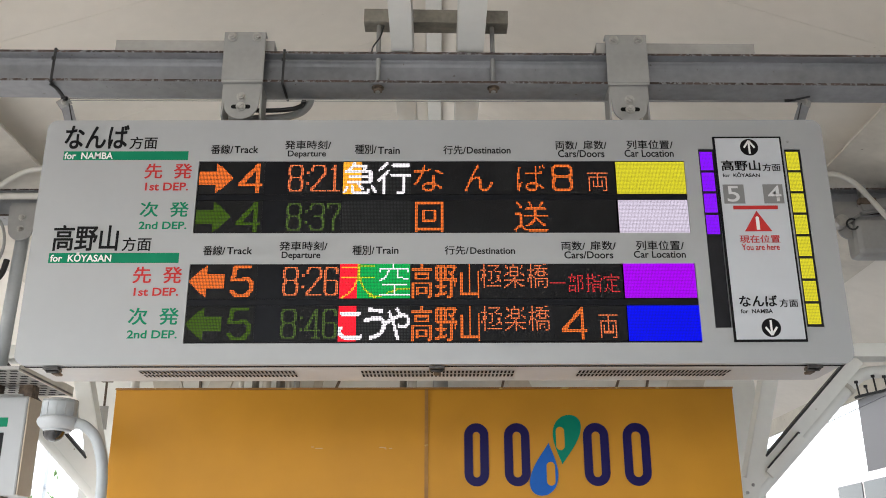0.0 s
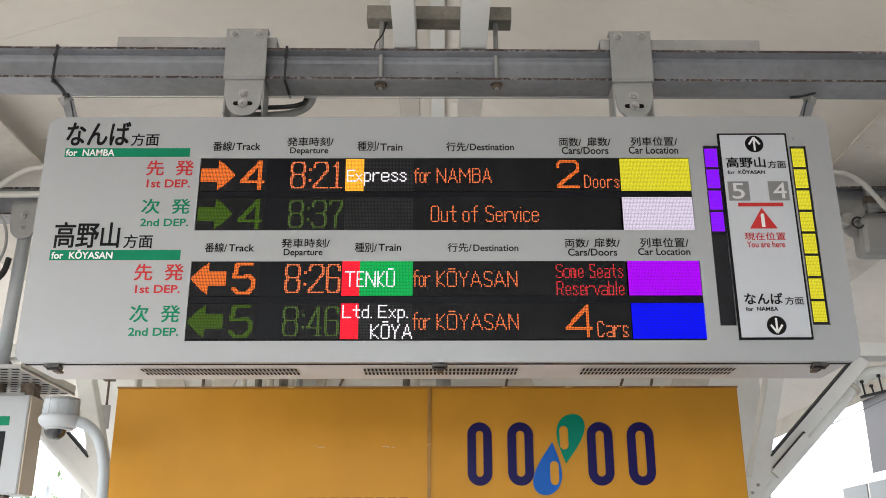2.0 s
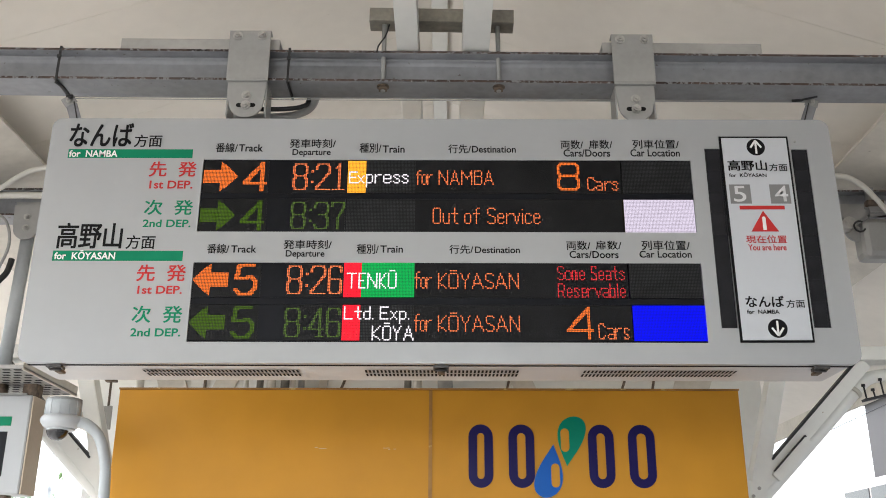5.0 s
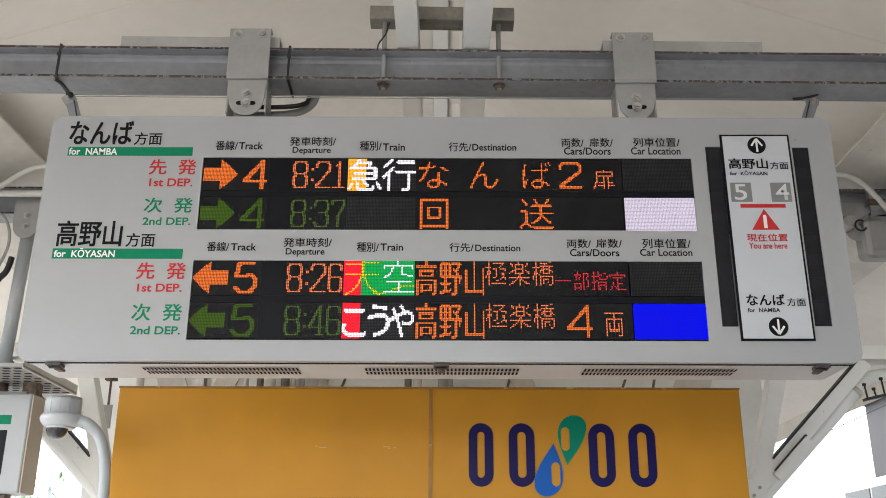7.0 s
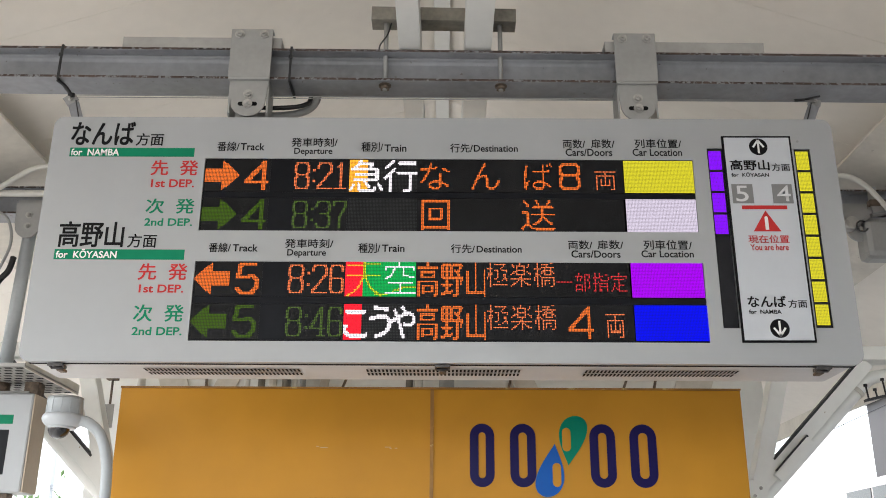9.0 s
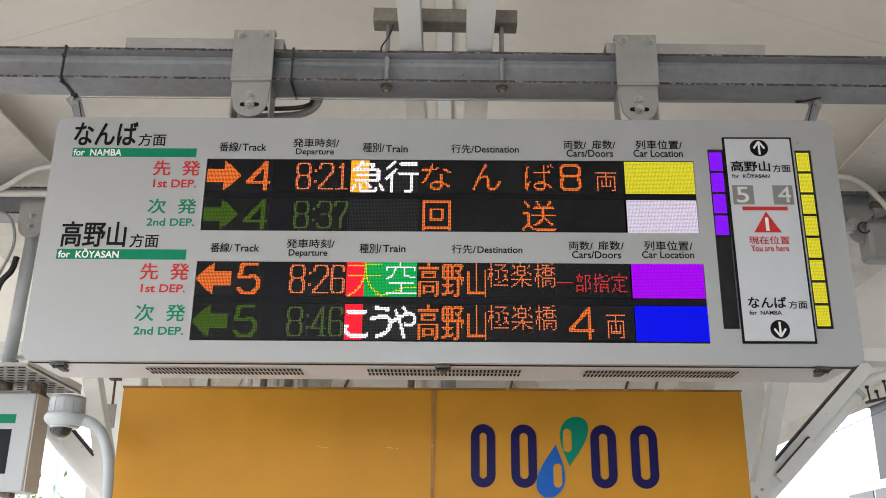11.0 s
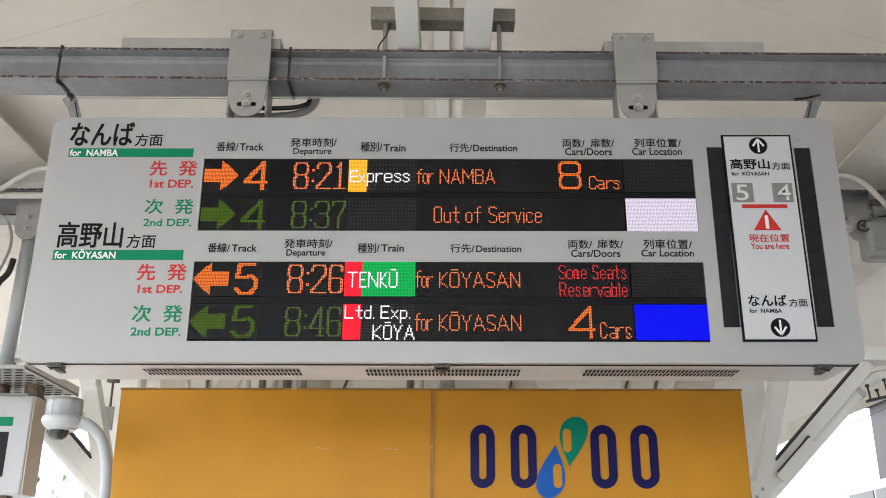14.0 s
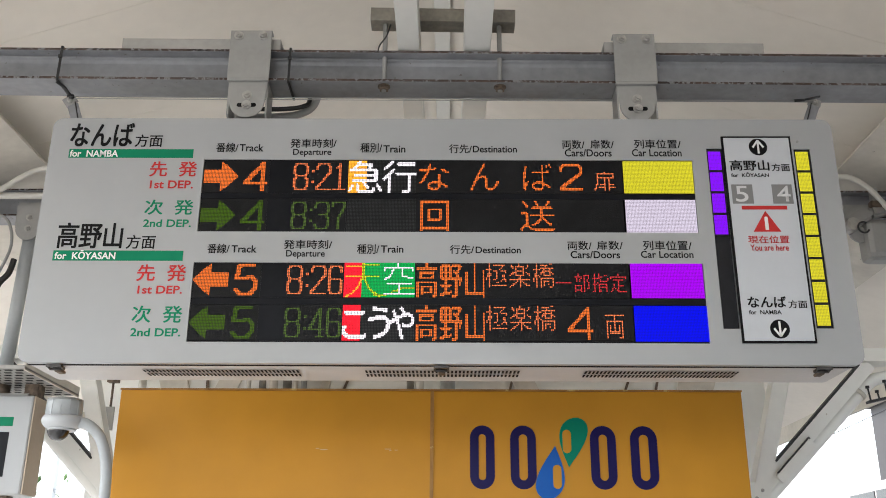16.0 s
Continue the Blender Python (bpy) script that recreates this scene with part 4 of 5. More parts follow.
lettering("扉数/", INK, 0.4980, 0.5770, 0.732, 0.765, 0.016, sign)
lettering("Cars/Doors", INK, 0.4120, 0.5680, 0.703, 0.730, 0.017, sign)
lettering("列車位置/", INK, 0.6445, 0.8005, 0.733, 0.766, 0.016, sign)
lettering("Car Location", INK, 0.6355, 0.8005, 0.704, 0.731, 0.017, sign)
lettering("番線/", INK, -0.750, -0.679, 0.358, 0.391, 0.016, sign)
lettering("Track", INK, -0.673, -0.591, 0.361, 0.386, 0.017, sign)
lettering("発車時刻/", INK, -0.505, -0.349, 0.374, 0.405, 0.016, sign)
lettering("Departure", INK, -0.496, -0.371, 0.341, 0.370, 0.017, sign)
lettering("種別/", INK, -0.268, -0.197, 0.358, 0.391, 0.016, sign)
lettering("Train", INK, -0.192, -0.119, 0.362, 0.387, 0.017, sign)
lettering("行先/", INK, 0.030, 0.108, 0.359, 0.389, 0.016, sign)
lettering("Destination", INK, 0.113, 0.258, 0.361, 0.384, 0.017, sign)
lettering("両数/", INK, 0.4080, 0.4860, 0.373, 0.404, 0.016, sign)
lettering("扉数/", INK, 0.5020, 0.5860, 0.374, 0.405, 0.016, sign)
lettering("Cars/Doors", INK, 0.4170, 0.5750, 0.345, 0.370, 0.017, sign)
lettering("列車位置/", INK, 0.6510, 0.8070, 0.373, 0.406, 0.016, sign)
lettering("Car Location", INK, 0.6420, 0.8100, 0.347, 0.371, 0.017, sign)
lettering("高野山", INK, 0.951, 1.081, 0.654, 0.692, 0.026, map_plate)
lettering("方面", INK, 1.088, 1.148, 0.652, 0.679, 0.014, map_plate)
lettering("for  KŌYASAN", INK, 0.952, 1.076, 0.631, 0.648, 0.022, map_plate)
lettering("5", TRACK_INK, 0.960, 1.001, 0.543, 0.599, 0.006, map_plate)
lettering("4", TRACK_INK, 1.095, 1.139, 0.544, 0.600, 0.006, map_plate)
lettering("現在位置", RED_INK, 0.984, 1.116, 0.399, 0.426, 0.014, map_plate)
lettering("You are here", RED_INK, 0.988, 1.111, 0.374, 0.395, 0.015, map_plate)
lettering("なんば", INK, 0.960, 1.081, 0.185, 0.222, 0.026, map_plate)
lettering("方面", INK, 1.087, 1.146, 0.183, 0.209, 0.014, map_plate)
lettering("for  NAMBA", INK, 0.961, 1.063, 0.163, 0.177, 0.022, map_plate)
for o in list(map_plate.children):
    o.parent = sign
    o.matrix_basis = pose(0.005, -0.0082, 0)
bpy.data.objects.remove(map_plate)
ASKEW = pose(1.053, 0, 0.42) @ pose(-0.0015, 0, 0, 0, -0.2, 0) @ pose(-1.053, 0, -0.42)
for o in sign.children:
    if o.type == "MESH" and o.matrix_basis.translation.y + min(v.co.y for v in o.data.vertices) < -0.004:
        low = o.matrix_basis.translation.y + min(v.co.y for v in o.data.vertices) < -0.0078
        o.matrix_basis = ASKEW @ pose(0, 0, -0.0042 if low else 0) @ o.matrix_basis
bpy.data.objects.remove(font_ob)

# ---------------------------------------------------------------- behind the sign
BOARD_Y = 1.0


def advert_board():
    e = thing("advert_board", (0, BOARD_Y, 0), "large ochre yellow advertising board on posts", "signboard")
    for x0, x1 in ((-1.322, -0.042), (-0.038, 1.228)):
        part("panel", box(x0, x1, 0, 0.05, 0.9, 2.472, bevel=0.003), BOARD, e)
    part("joint_strip", box(-0.047, -0.033, -0.004, 0.004, 0.9, 2.47), BOARD_EDGE, e, "narrow joint between the panels")
    part("top_cap", box(-1.324, 1.230, -0.004, 0.054, 2.472, 2.479), BOARD_EDGE, e, "thin dark top edge")
    for x in (-1.1, 1.0):
        part("post", box(x - 0.04, x + 0.04, 0.06, 0.14, 0, 2.40), DULL_STEEL, e)
        part("clip", box(x - 0.04, x + 0.04, 0.05, 0.06, 2.2, 2.3), DULL_STEEL, e)
    # illegible small print low on the board, as plain bars
    for k in range(9):
        x = -0.525 + k * 0.046
        part("print_bar", box(x, x + 0.034, -0.0015, 0.0, 2.012, 2.034), INK, e)
    for x, z, w in ((-0.507, 2.236, 0.012), (-0.49, 2.231, 0.03), (-0.23, 2.234, 0.026), (-0.19, 2.230, 0.012), (-0.21, 2.228, 0.008)):
        part("scuff", box(x, x + w, -0.0012, 0.0, z, z + 0.002), BRONZE, e, "pale scuff mark")
    # emblem of plain shapes
    for x0, x1 in LOGO_LOOPS:
        bm, n = bmesh.new(), 12
        rings = []
        for grow, y in ((0, -0.003), (0, 0.0005), (-0.035, 0.0005), (-0.035, -0.003)):
            r = (x1 - x0) / 2 + grow
            xm = (x0 + x1) / 2
            pts = disc(xm, LOGO_Z1 - (x1 - x0) / 2, r, n, 0, 180) + disc(xm, LOGO_Z0 + (x1 - x0) / 2, r, n, 180, 359.99)
            rings.append([bm.verts.new((px, y, pz)) for px, pz in pts])
        for p, q in zip(rings, rings[1:] + rings[:1]):
            for k in range(len(p)):
                bm.faces.new((p[k], p[(k + 1) % len(p)], q[(k + 1) % len(p)], q[k]))
        bmesh.ops.recalc_face_normals(bm, faces=bm.faces[:])
        part("emblem_loop", bm, NAVY, e, "navy blue rounded loop")
    for x, z, up in ((0.505, 2.268, 1), (0.462, 2.128, -1)):
        pts = disc(x, z + 0.030, 0.017, 8, 0, 180) + disc(x, z - 0.030, 0.017, 8, 180, 359)
        part("emblem_notch", outline_slab(bmesh.new(), pts, -0.0045, -0.003), BOARD, e, "ochre notch in the emblem")
    for pts, mat, lab in ((drop_shape(LOGO_GREEN_AT, 1), LOGO_GREEN, "green leaf shape"), (drop_shape(LOGO_BLUE_AT, -1), LOGO_BLUE, "blue drop shape")):
        part("emblem_leaf", outline_slab(bmesh.new(), pts, -0.003, 0.0005), mat, e, lab)


def drop_shape(at, s):
    cx, cz, hw, hh = at
    pts = []
    for k in range(40):
        a = 2 * math.pi * k / 40
        # pointed at one end, round at the other
        x, z = math.sin(a) * math.sin(a / 2) ** 1.3, -math.cos(a)
        lean = 0.22 * z
        pts.append((cx + s * hw * (x + lean), cz + s * hh * z))
    return pts


LOGO_Z0, LOGO_Z1 = 2.079, 2.331
LOGO_LOOPS = ((0.114, 0.213), (0.276, 0.380), (0.598, 0.702), (0.760, 0.868))
LOGO_GREEN_AT, LOGO_BLUE_AT = (0.527, 2.264, 0.078, 0.10), (0.440, 2.147, 0.078, 0.105)


def v_columns():
    """The forked canopy columns: a steep arm, a sloping arm with a cable on its inner edge, and a drain pipe behind it."""
    for s in (-1, 1):
        e = thing("canopy_column", (-0.045, 1.60, 0), "white painted steel canopy column with sloping arms", "column", "canopy columns")
        bm = bmesh.new()
        strut(bm, (s * 1.430, 0.045, 1.85), (s * 1.932, 0.045, 3.62), 0.075, 0.09)
        bmesh.ops.bevel(bm, geom=bm.edges[:], offset=0.004, segments=2, affect="EDGES")
        part("steep_arm", bm, WHITE_STEEL, e)
        bm = bmesh.new()
        strut(bm, (s * 1.485, 0.03, 2.115), (s * 2.088, 0.03, 2.733), 0.070, 0.05)
        bmesh.ops.bevel(bm, geom=bm.edges[:], offset=0.003, segments=2, affect="EDGES")
        part("sloping_arm", bm, WHITE_STEEL, e)
        bm = bmesh.new()
        strut(bm, (s * 1.587, 0.02, 2.268), (s * 2.036, 0.02, 2.726), 0.010, 0.045)
        part("cable_run", bm, CABLE, e, "black cable along the arm")
        part("drain_pipe", tube(bmesh.new(), [(s * 1.47, 0.09, 2.02), (s * 1.60, 0.09, 2.148), (s * 1.80, 0.09, 2.347), (s * 2.0, 0.09, 2.547), (s * 2.09, 0.09, 2.64), (s * 2.15, 0.09, 2.675), (s * 2.25, 0.09, 2.685)], 0.031, 20), WHITE_STEEL, e, "round drain pipe along the arm")
        part("pipe_clip", rod(bmesh.new(), (s * 2.045, 0.09, 2.592), (s * 2.060, 0.09, 2.607), 0.036, segs=20), DULL_STEEL, e)
        part("foot", box(s * 1.44 - 0.1, s * 1.44 + 0.1, 0.0, 0.09, 0, 2.0), WHITE_STEEL, e)
        bm = bmesh.new()
        strut(bm, (s * 1.50, -0.005, 2.14), (s * 1.42, -0.005, 2.06), 0.10, 0.03)
        part("gusset", bm, WHITE_STEEL, e)
        for x, z in ((1.475, 2.10), (1.505, 2.135)):
            part("bolt", hex_bolt(bmesh.new(), s * x, -0.02, z, 0.006), BOLT, e)
        if s > 0:
            bm = bmesh.new()
            strut(bm, (1.592, -0.006, 2.182), (1.764, -0.006, 2.356), 0.044, 0.024)
            bmesh.ops.bevel(bm, geom=bm.edges[:], offset=0.003, segments=2, affect="EDGES")
            part("cable_box", bm, WHITE_STEEL, e, "white cover on the arm")
            bm = bmesh.new()
            strut(bm, (1.590, -0.004, 2.212), (1.752, -0.004, 2.376), 0.010, 0.02)
            part("cover_joint", bm, CABLE, e, "dark joint behind the cover")
    h = thing("rear_header", (0, 1.60, 0), "white steel header between the columns", "beam")
    part("beam", box(-3.3, 3.3, -0.03, 0.10, 2.735, 2.80), WHITE_STEEL, h)


def insulator_rack():
    e = thing("insulator_rack", (0, 1.60, 0), "small black rack with pins under the header", "rack")
    bm = bmesh.new()
    strut(bm, (2.005, 0, 2.543), (2.60, 0, 2.675), 0.012, 0.04)
    part("rail", bm, CABLE, e)
    part("post", box(2.57, 2.60, -0.015, 0.015, 2.66, 2.736), CABLE, e)
    for x, h in ((2.022, 0.075), (2.064, 0.045), (2.106, 0.085), (2.16, 0.07), (2.22, 0.075)):
        z = 2.543 + (x - 2.005) * 0.222
        bm = rod(bmesh.new(), (x, 0, z), (x - 0.008, 0, z + h), 0.0045, segs=8)
        rod(bm, (x - 0.008, 0, z + h - 0.012), (x - 0.008, 0, z + h), 0.009, segs=10)
        part("pin", bm, CABLE, e)


def back_beam():
    e = thing("cross_beam", (0, 0, 0), "grey and white steel beam further along the canopy", "beam", "cross beams")
    i_beam(e, -2.55, 2.55, 1.30, 1.43, 3.36, 3.50, BEAM_GREY, RUST_EDGE)
    for s in (-1, 1):
        c = thing("hanger_bracket", (s * 1.945, 1.27, 0), "rounded galvanised hanger plate below the beam", "bracket", "rear brackets")
        part("tongue", outline_slab(bmesh.new(), [(-0.065, 3.40), (0.065, 3.40), (0.062, 3.30)] + disc(0, 3.285, 0.058, 12, 0, -180) + [(-0.062, 3.30)], 0, 0.012), BRACKET, c)
        for z in (3.34, 3.285):
            part("bolt", hex_bolt(bmesh.new(), 0, 0, z, 0.012), BOLT, c)
        part("back_plate", box(-0.065, 0.065, 0.012, 0.03, 3.33, 3.42), BRACKET, c)


def second_sign():
    e = thing("departure_board", (-2.302, 1.25, 2.070), "pale grey departure board with a green band, hung on a pole", "departure board")
    part("case", box(-0.9, 0.515, 0, 0.15, 0, 0.425, bevel=0.008), SIGN_PAINT, e)
    part("side_panel", box(0.515, 0.521, 0.006, 0.148, 0.004, 0.421), BRONZE, e, "tan end panel")
    part("green_band", box(-0.8, 0.44, -0.0012, 0, 0.29, 0.33), GREEN_INK, e)
    part("window", box(-0.8, 0.43, -0.0012, 0, 0.075, 0.265), LED_MASK, e, "dark display window")
    part("top_rail", box(-0.8, 0.48, 0.02, 0.10, 0.425, 0.437), CONDUIT, e)
    part("latch", box(0.40, 0.45, 0.03, 0.09, -0.02, 0, bevel=0.004), OLD_BOLT, e)
    part("hanger_plate", box(0.455, 0.515, 0.03, 0.10, 0.425, 0.48), OLD_BOLT, e, "dark brown hanger plate")
    p = thing("hanger_pole", (-1.965, 1.31, 2.5), "round grey hanger pole", "pole", "hanger poles")
    part("tube", rod(bmesh.new(), (0, 0, 0.02), (0.02, 0, 0.80), 0.030, segs=24), POLE_GREY, p)
    part("collar", rod(bmesh.new(), (0, 0, 0.0), (0, 0, 0.06), 0.037, segs=24), OLD_BOLT, p, "dark pole collar")


def lathe(bm, profile, segs=32):
    """A round body from a profile of (radius, height)."""
    rings = [[bm.verts.new((r * math.cos(2 * math.pi * k / segs), r * math.sin(2 * math.pi * k / segs), z)) for k in range(segs)] if r else [bm.verts.new((0, 0, z))] for r, z in profile]
    for p, q in zip(rings, rings[1:]):
        for k in range(segs):
            n = (k + 1) % segs
            bm.faces.new([v for v in dict.fromkeys((p[k % len(p)], p[n % len(p)], q[n % len(q)], q[k % len(q)]))]).smooth = True
    bmesh.ops.recalc_face_normals(bm, faces=bm.faces[:])
    return bm


def dome_camera():
    e = thing("dome_camera", (-1.464, 0.8, 2.21), "white dome security camera on a curved grey pole", "security camera")
    part("cap", lathe(bmesh.new(), ((0, 0.112), (0.068, 0.112), (0.067, 0.17), (0.064, 0.178), (0, 0.178))), POLE_GREY, e, "ribbed grey cap")
    for k in range(12):
        a = 2 * math.pi * (k + 0.3) / 12
        bm = bmesh.new()
        strut(bm, (0.068 * math.cos(a), 0.068 * math.sin(a), 0.113), (0.066 * math.cos(a), 0.066 * math.sin(a), 0.174), 0.006, 0.004, (math.cos(a), math.sin(a), 0))
        part("rib", bm, POLE_GREY, e)
    part("lid", lathe(bmesh.new(), ((0, 0.178), (0.066, 0.178), (0.066, 0.183), (0.05, 0.187), (0, 0.187))), CONDUIT, e, "dark lid")
    part("housing", lathe(bmesh.new(), ((0, 0.116), (0.071, 0.116), (0.077, 0.108), (0.079, 0.098), (0.076, 0.088), (0.066, 0.076), (0.055, 0.069), (0, 0.067))), CAM_WHITE, e)
    bm = bmesh.new()
    bmesh.ops.create_uvsphere(bm, u_segments=24, v_segments=12, radius=0.041)
    for v in bm.verts:
        v.co.z += 0.064
        v.co.x -= 0.012
    for f in bm.faces:
        f.smooth = True
    part("dome", bm, DOME, e, "smoked dome")
    part("dome_ring", rod(bmesh.new(), (0, 0, 0.062), (0, 0, 0.069), 0.052, segs=32), CAM_WHITE, e)
    part("pole", tube(bmesh.new(), [(0.06, 0, 0.095), (0.10, 0, 0.085), (0.15, 0, 0.04), (0.182, 0, -0.04), (0.195, 0, -0.14), (0.198, 0, -0.4), (0.198, 0, -1.2), (0.198, 0, -2.21)], 0.021, 20), POLE_GREY, e, "curved grey pole")


def side_pipes():
    c = thing("conduit", (0, 0, 0), "cream conduit curving up beside the beam", "conduit", "conduits")
    part("pipe", tube(bmesh.new(), [(-2.4, 1.2, 3.25), (-2.074, 1.2, 3.448), (-2.003, 1.2, 3.5), (-1.93, 1.2, 3.544), (-1.858, 1.2, 3.559), (-1.7, 1.2, 3.565)], 0.013), CREAM_PIPE, c)
    c = thing("conduit", (0, 0, 0), "cream conduit curving down beside the beam", "conduit", "conduits")
    part("pipe", tube(bmesh.new(), [(1.7, 1.2, 3.53), (1.831, 1.2, 3.528), (1.904, 1.2, 3.52), (1.976, 1.2, 3.47), (2.037, 1.2, 3.39), (2.1, 1.2, 3.30)], 0.013), CREAM_PIPE, c)
    c = thing("conduit", (0, 0, 0), "straight cream conduit along the beam", "conduit", "conduits")
    part("pipe", rod(bmesh.new(), (-2.4, 1.24, 3.437), (-1.5, 1.24, 3.437), 0.016), CREAM_PIPE, c)
    k = thing("cable_loop", (0, 0, 0), "black cable hanging beside the pole", "cable")
    part("cable", tube(bmesh.new(), [(-2.2, 1.25, 3.36), (-2.05, 1.25, 3.33), (-2.0, 1.25, 3.2), (-2.04, 1.25, 3.05), (-2.1, 1.25, 2.9)], 0.007), CONDUIT, k)
    k = thing("cable_sleeve", (0, 0, 0), "dark cable sleeve bound to the pole", "cable")
    part("sleeve", tube(bmesh.new(), [(-1.985, 1.27, 3.13), (-1.995, 1.26, 3.06), (-2.03, 1.25, 3.0), (-2.05, 1.25, 2.90), (-2.06, 1.25, 2.78)], 0.014), CABLE, k)


def loudspeaker():
    e = thing("loudspeaker", (2.00, 1.24, 3.31), "grey horn loudspeaker under the beam", "loudspeaker")
    bm = bmesh.new()
    strut(bm, (-0.125, 0.0, -0.01), (-0.02, 0, 0.055), 0.065, 0.05)
    strut(bm, (-0.02, 0.0, 0.055), (0.16, 0, 0.085), 0.06, 0.05)
    bmesh.ops.bevel(bm, geom=bm.edges[:], offset=0.012, segments=2, affect="EDGES")
    part("arm", bm, BRACKET, e)
    part("body", box(-0.045, 0.18, 0.0, 0.12, -0.17, 0.03, bevel=0.03), BRACKET, e)
    part("hinge", rod(bmesh.new(), (-0.11, -0.03, -0.012), (-0.11, 0.03, -0.012), 0.03, segs=18), BOLT, e)
    part("ring", tube(bmesh.new(), [(-0.072 + 0.026 * math.cos(a), -0.04, -0.035 + 0.026 * math.sin(a)) for a in [k * 0.6 + 1.0 for k in range(9)]], 0.0045, 8), CABLE, e, "black cable ring")
    part("clip", box(-0.02, 0.06, -0.04, 0.0, 0.07, 0.10, bevel=0.006), OLD_BOLT, e)
    part("hanger", box(0.02, 0.05, 0.03, 0.06, 0.08, 0.19), BRACKET, e)


def cable_tray():
    """A perforated tray with elongated slots."""
    e = thing("cable_tray", (-3.0, 0.95, 2.55), "perforated metal cable tray hung under the beam", "cable tray")
    part("sheet", box(0, 1.29, 0, 0.6, 0, 0.005), PERFORATED, e)
    bm = bmesh.new()
    for i in range(27):
        for j in range(11):
            x, y = 0.03 + i * 0.047 + (0.0235 if j % 2 else 0), 0.035 + j * 0.053
            if x < 1.265:
                v = [bm.verts.new((x + dx, y + dy, -0.0015)) for dx, dy in ((-0.016, -0.011), (0.016, -0.011), (0.016, 0.011), (-0.016, 0.011))]
                bm.faces.new(v)
    tagged(part("slot", bm, SLOT, e, "rows of dark slots"), kind="stuff")
    part("side_rail", box(0, 1.29, -0.006, 0, -0.003, 0.012), PERFORATED, e)
    part("end_rail", box(1.284, 1.29, 0, 0.6, -0.008, 0.04), DULL_STEEL, e)
    for x in (0.5, 0.75):
        part("drop_rod", rod(bmesh.new(), (x, 0.41, 0.005), (x, 0.41, 0.82), 0.007), CONDUIT, e)


def overhead_services():
    """Pipes, straps and channels seen between the sign and the board."""
    for x, w, mat, lab in ((-1.693, 0.045, CREAM_PIPE, "pale"), (-1.097, 0.03, CREAM_PIPE, "pale"), (-1.018, 0.04, BROWN_CLAMP, "brown"), (-0.955, 0.05, DULL_STEEL, "dusty cream"), (-0.878, 0.05, BROWN_CLAMP, "brown"),
                           (-0.832, 0.03, DULL_STEEL, "dusty cream"), (-0.786, 0.036, CONDUIT, "grey"), (-0.188, 0.04, BROWN_CLAMP, "brown"), (-0.135, 0.05, CREAM_PIPE, "pale"), (0.022, 0.085, CONDUIT, "grey")):
        e = thing("service_pipe", (x, 2.4, 2.6), lab + " service pipe running up behind the board", "pipe", "service pipes")
        part("pipe", rod(bmesh.new(), (0, 0, -2.6), (0, 0, 1.1), w * 0.5), mat, e)
        part("clip", box(-w * 0.8, w * 0.8, 0.0, 0.2, 0.05, 0.08), DULL_STEEL, e)
    for x0, x1, z in ((-0.66, -0.53, 2.60), (0.36, 0.44, 2.70), (0.98, 1.10, 2.60), (1.20, 1.27, 2.66), (1.29, 1.42, 2.62)):
        e = thing("wire_stay", (0, 2.595, 0), "thin dark stay strap on the rear wall", "strap", "wire stays")
        bm = bmesh.new()
        strut(bm, (x0, 0, z), (x1, 0, z + 0.32), 0.014, 0.01)
        part("strap", bm, OLD_BOLT, e)
    for x, w, tilt in ((-1.55, 0.16, -18), (-1.28, 0.12, 24), (-0.70, 0.05, 12), (0.50, 0.12, -25), (1.44, 0.20, 20)):
        e = thing("gusset_panel", pose(x, 2.581, 2.76, 0, tilt, 0), "grey sheet gusset on the rear wall", "panel", "gusset panels")
        part("sheet", box(-w / 2, w / 2, 0, 0.02, -0.5, 0.5, bevel=0.003), DULL_STEEL, e)
    c = thing("clamp", (-1.40, 2.571, 2.70), "small dark pipe clamp on the rear wall", "clamp")
    part("plate", box(-0.04, 0.035, 0, 0.03, 0.02, 0.045), OLD_BOLT, c)
    part("stem", box(0.02, 0.032, 0, 0.02, 0.045, 0.16), OLD_BOLT, c)
    h = thing("rod_hanger", (-1.715, 2.0, 2.55), "rusty rod hanger with a plate on top", "hanger")
    part("plate", box(-0.028, 0.028, -0.02, 0.02, 0.155, 0.175, bevel=0.002), OLD_BOLT, h)
    part("rod", rod(bmesh.new(), (0, 0, 0.03), (0, 0, 0.155), 0.006, segs=10), OLD_BOLT, h)
    part("upper_rod", rod(bmesh.new(), (0, 0, 0.175), (0, 0, 1.29), 0.006, segs=10), OLD_BOLT, h)
    part("strip", box(-0.03, 0.02, 0, 0.01, -0.09, 0.03), PERFORATED, h, "perforated strip")


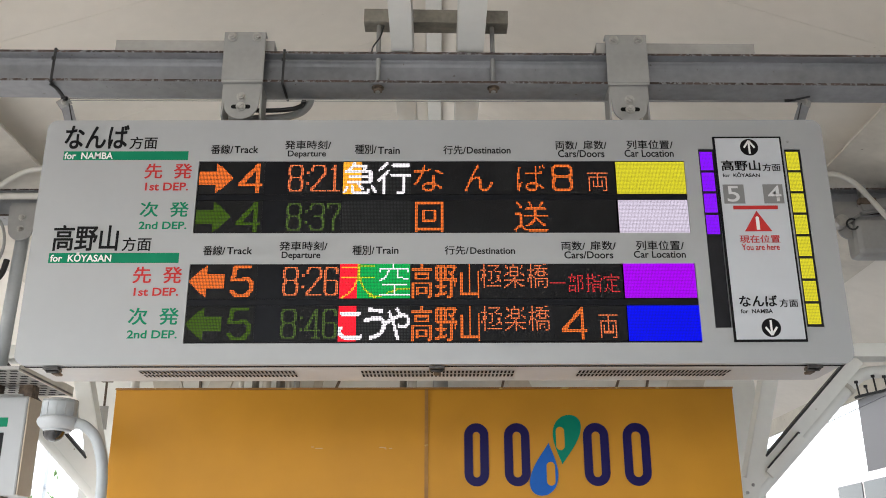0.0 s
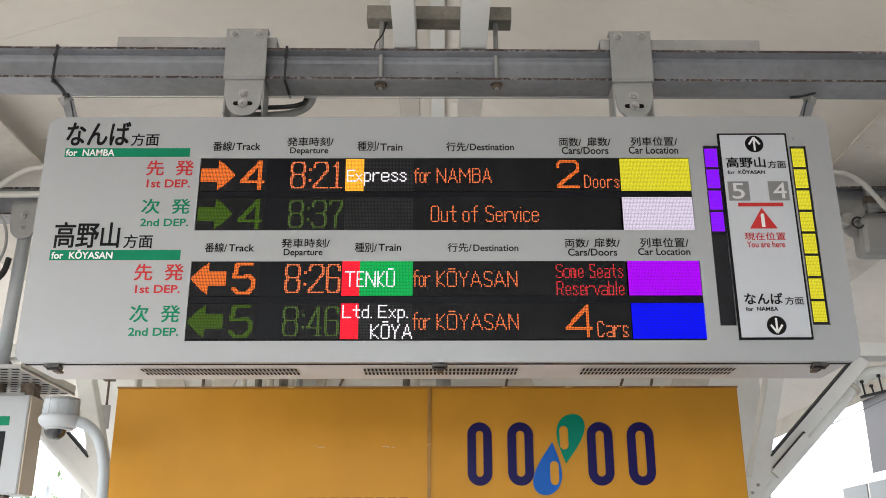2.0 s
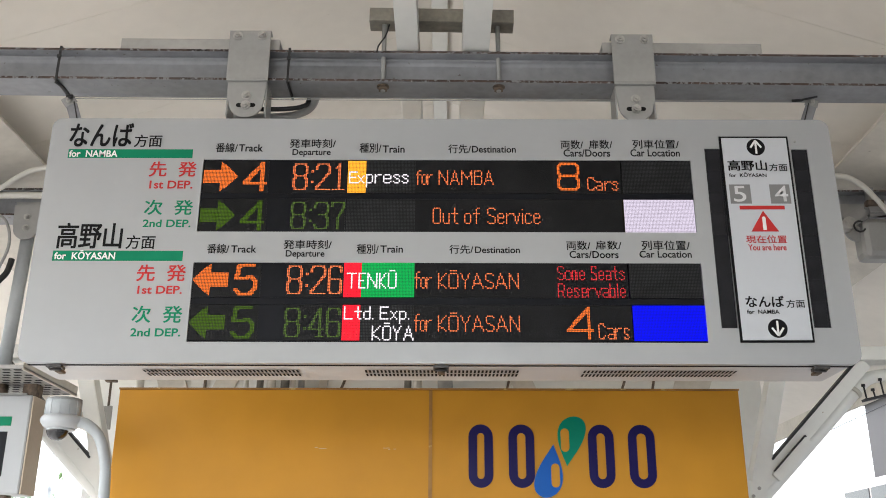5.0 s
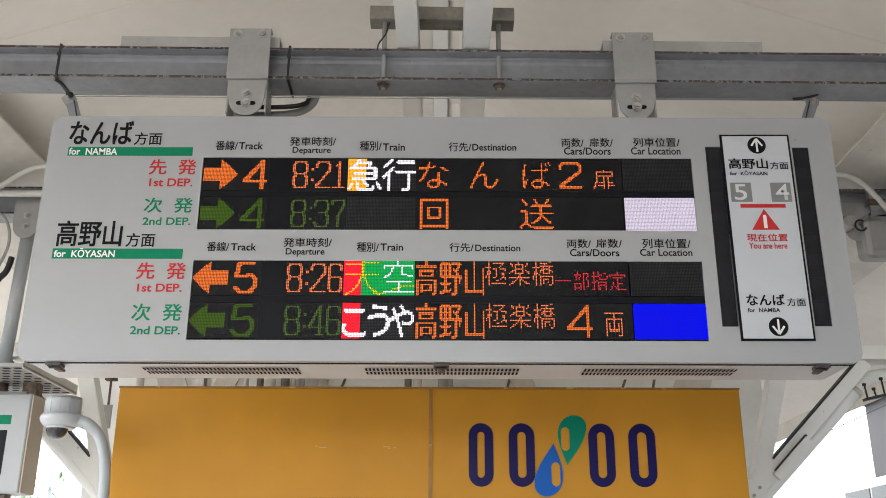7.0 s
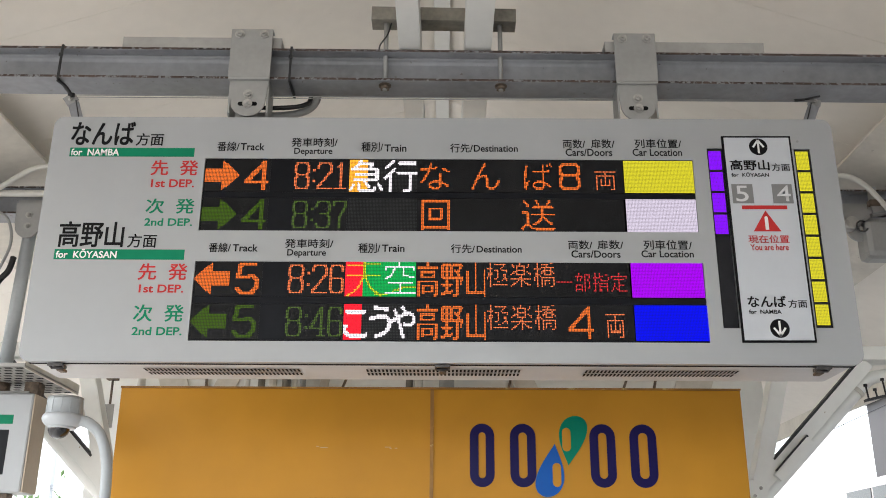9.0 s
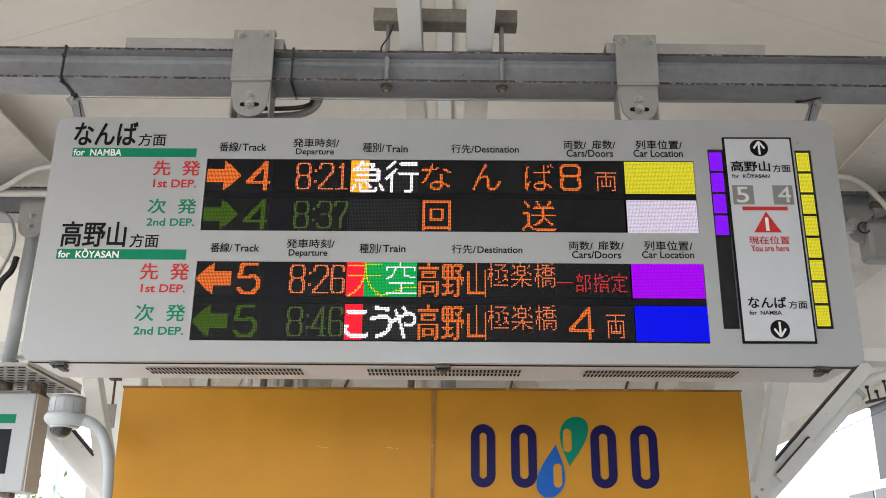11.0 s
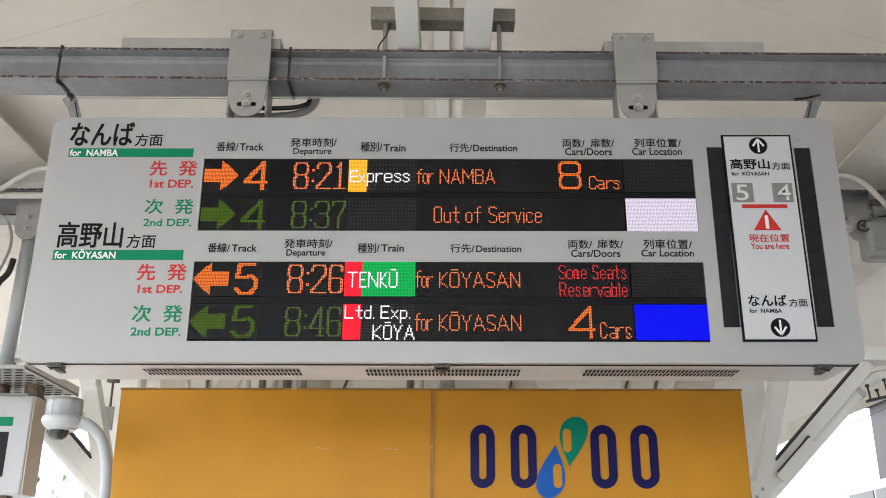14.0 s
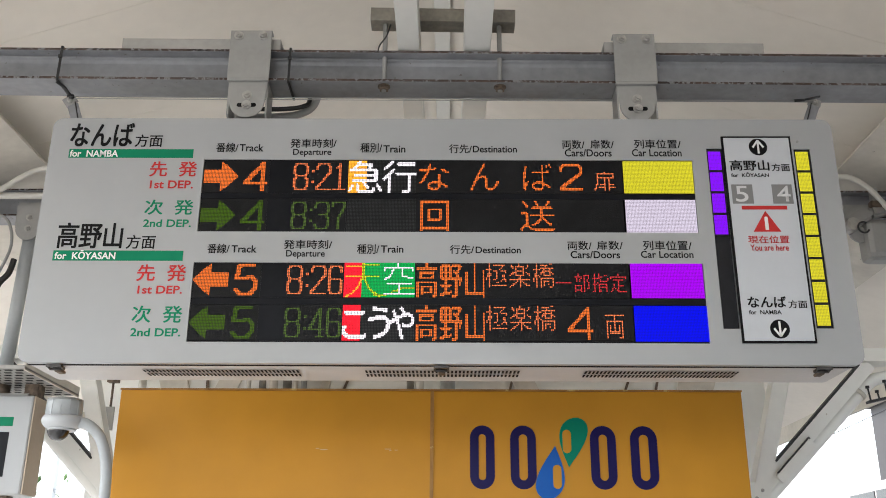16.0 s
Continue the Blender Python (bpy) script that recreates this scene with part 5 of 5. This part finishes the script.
def far_scenery():
    w = thing("station_building", (8.4, 0, -1.1), "dark grey station building beyond the tracks", "building")
    part("wall", box(0, 6, 9, 16, 0, 6.2), FAR_WALL, w)
    part("roof", box(-0.12, 6.2, 8.8, 16.1, 6.2, 6.45), FAR_WALL, w)
    t = thing("railway_carriage", (5.85, 0.8, -1.0), "pale railway carriage with dark windows", "train")
    part("body", box(-1.4, 1.4, -12, 7.20, 0.25, 3.73, bevel=0.02), FAR_PINK, t)
    for k in range(20):
        y = 7.09 - k * 0.67
        part("window", box(-1.412, -1.40, y - 0.62, y, 2.6, 3.675, bevel=0.004), FAR_GLASS, t)
    part("roof", box(-1.36, 1.36, -11.9, 7.14, 3.73, 3.775, bevel=0.015), FAR_PINK, t)
    for y in (-9, 4):
        part("bogie", box(-1.0, 1.0, y - 1, y + 1, -0.1, 0.5), SLOT, t)
    m = thing("lattice_mast", (-6.06, 12.0, -1.1), "pale steel trackside mast with cross arms", "mast")
    part("pole", box(-0.07, 0.07, -0.07, 0.07, 0, 6.5), POLE_GREY, m)
    for z in (3.75, 4.15, 4.9):
        part("arm", box(-0.7, 0.5, -0.03, 0.03, z, z + 0.05), POLE_GREY, m)
    c = thing("overhead_line", (0, 9, 0), "thin black overhead wire", "wire")
    part("wire", tube(bmesh.new(), [(3.6, 0, 3.02), (4.59, 0, 3.45), (5.24, 0, 3.72), (12, 0, 6.7)], 0.006, 6), CABLE, c)
    # bushes beyond the tracks
    rnd = random.Random(4)
    for bx, by, sz in ((-9.3, 16.5, 1.45), (-8.5, 17, 1.38)):
        s = thing("bush", (bx, by, -1.1), "green leafy bush beyond the tracks", "bush", "bushes")
        bm = bmesh.new()
        for k in range(5):
            rod(bm, (0, 0, 0), (rnd.uniform(-0.6, 0.6), rnd.uniform(-0.5, 0.5), 2.2), 0.05, 0.015, 6)
        part("stems", bm, OLD_BOLT, s)
        verts, faces = [], []
        for k in range(1500):
            d = Vector((rnd.gauss(0, 0.55), rnd.gauss(0, 0.45), 2.2 + rnd.gauss(0, 0.5))) * sz
            q = Euler((rnd.uniform(0, 6), rnd.uniform(0, 6), rnd.uniform(0, 6))).to_matrix()
            i = len(verts)
            verts += [tuple(d + q @ Vector(v)) for v in ((-0.09, 0, 0), (0, -0.05, 0.02), (0.11, 0, 0), (0, 0.05, 0.02))]
            faces.append((i, i + 1, i + 2, i + 3))
        me = bpy.data.meshes.new("leaves")
        me.from_pydata(verts, [], faces)
        me.materials.append(LEAF)
        ob = new("leaves", me)
        ob.parent = s


platform()
roof()
longitudinal_beams()
front_beam()
hanger_bracket(-1)
hanger_bracket(1)
beam_ties()
safety_lugs()
advert_board()
v_columns()
insulator_rack()
back_beam()
second_sign()
dome_camera()
side_pipes()
loudspeaker()
cable_tray()
overhead_services()
far_scenery()

# ---------------------------------------------------------------- what moves
TEXT_TURNS = (1.6, 5.6, 11.6, 15.6)
COUNT_TURNS = (1.6, 3.6, 5.6, 8.6, 11.6, 13.6, 15.6)
GO_DARK = (0.13, 1.31, 2.40, 3.53, 4.67, 5.80, 6.90, 8.10, 9.25, 10.37, 11.50, 12.61, 13.71, 14.91)
LIGHT_UP = (0.60, 1.70, 2.90, 4.00, 5.17, 6.30, 7.40, 8.50, 9.70, 10.85, 11.90, 13.05, 14.20, 15.30)


def turning(ob, starts, step, pieces):
    """Rows for a board that turns by step degrees at each start, in that many thirtieths of a second."""
    x, y, z = ob.matrix_basis.translation
    angle, rows = 0, [(0.0, pose(x, y, z))]
    for t in starts:
        if t > 0.2:
            rows.append((t - 1 / FPS, pose(x, y, z, angle)))
        for k in range(pieces + 1):
            rows.append((t + k / FPS, pose(x, y, z, angle + step * k / pieces)))
        angle += step
        if t < 15.7:
            rows.append((t + (pieces + 1) / FPS, pose(x, y, z, angle)))
    rows.append((16.0, pose(x, y, z, angle)))
    walk(ob, rows)


def motions():
    for ob in flips_text:
        turning(ob, TEXT_TURNS, 180, 3)
    for ob in drum:
        turning(ob, COUNT_TURNS, 90, 2)
    for ob in flips_blink:
        turning(ob, sorted(GO_DARK + LIGHT_UP), 180, 3)


motions()
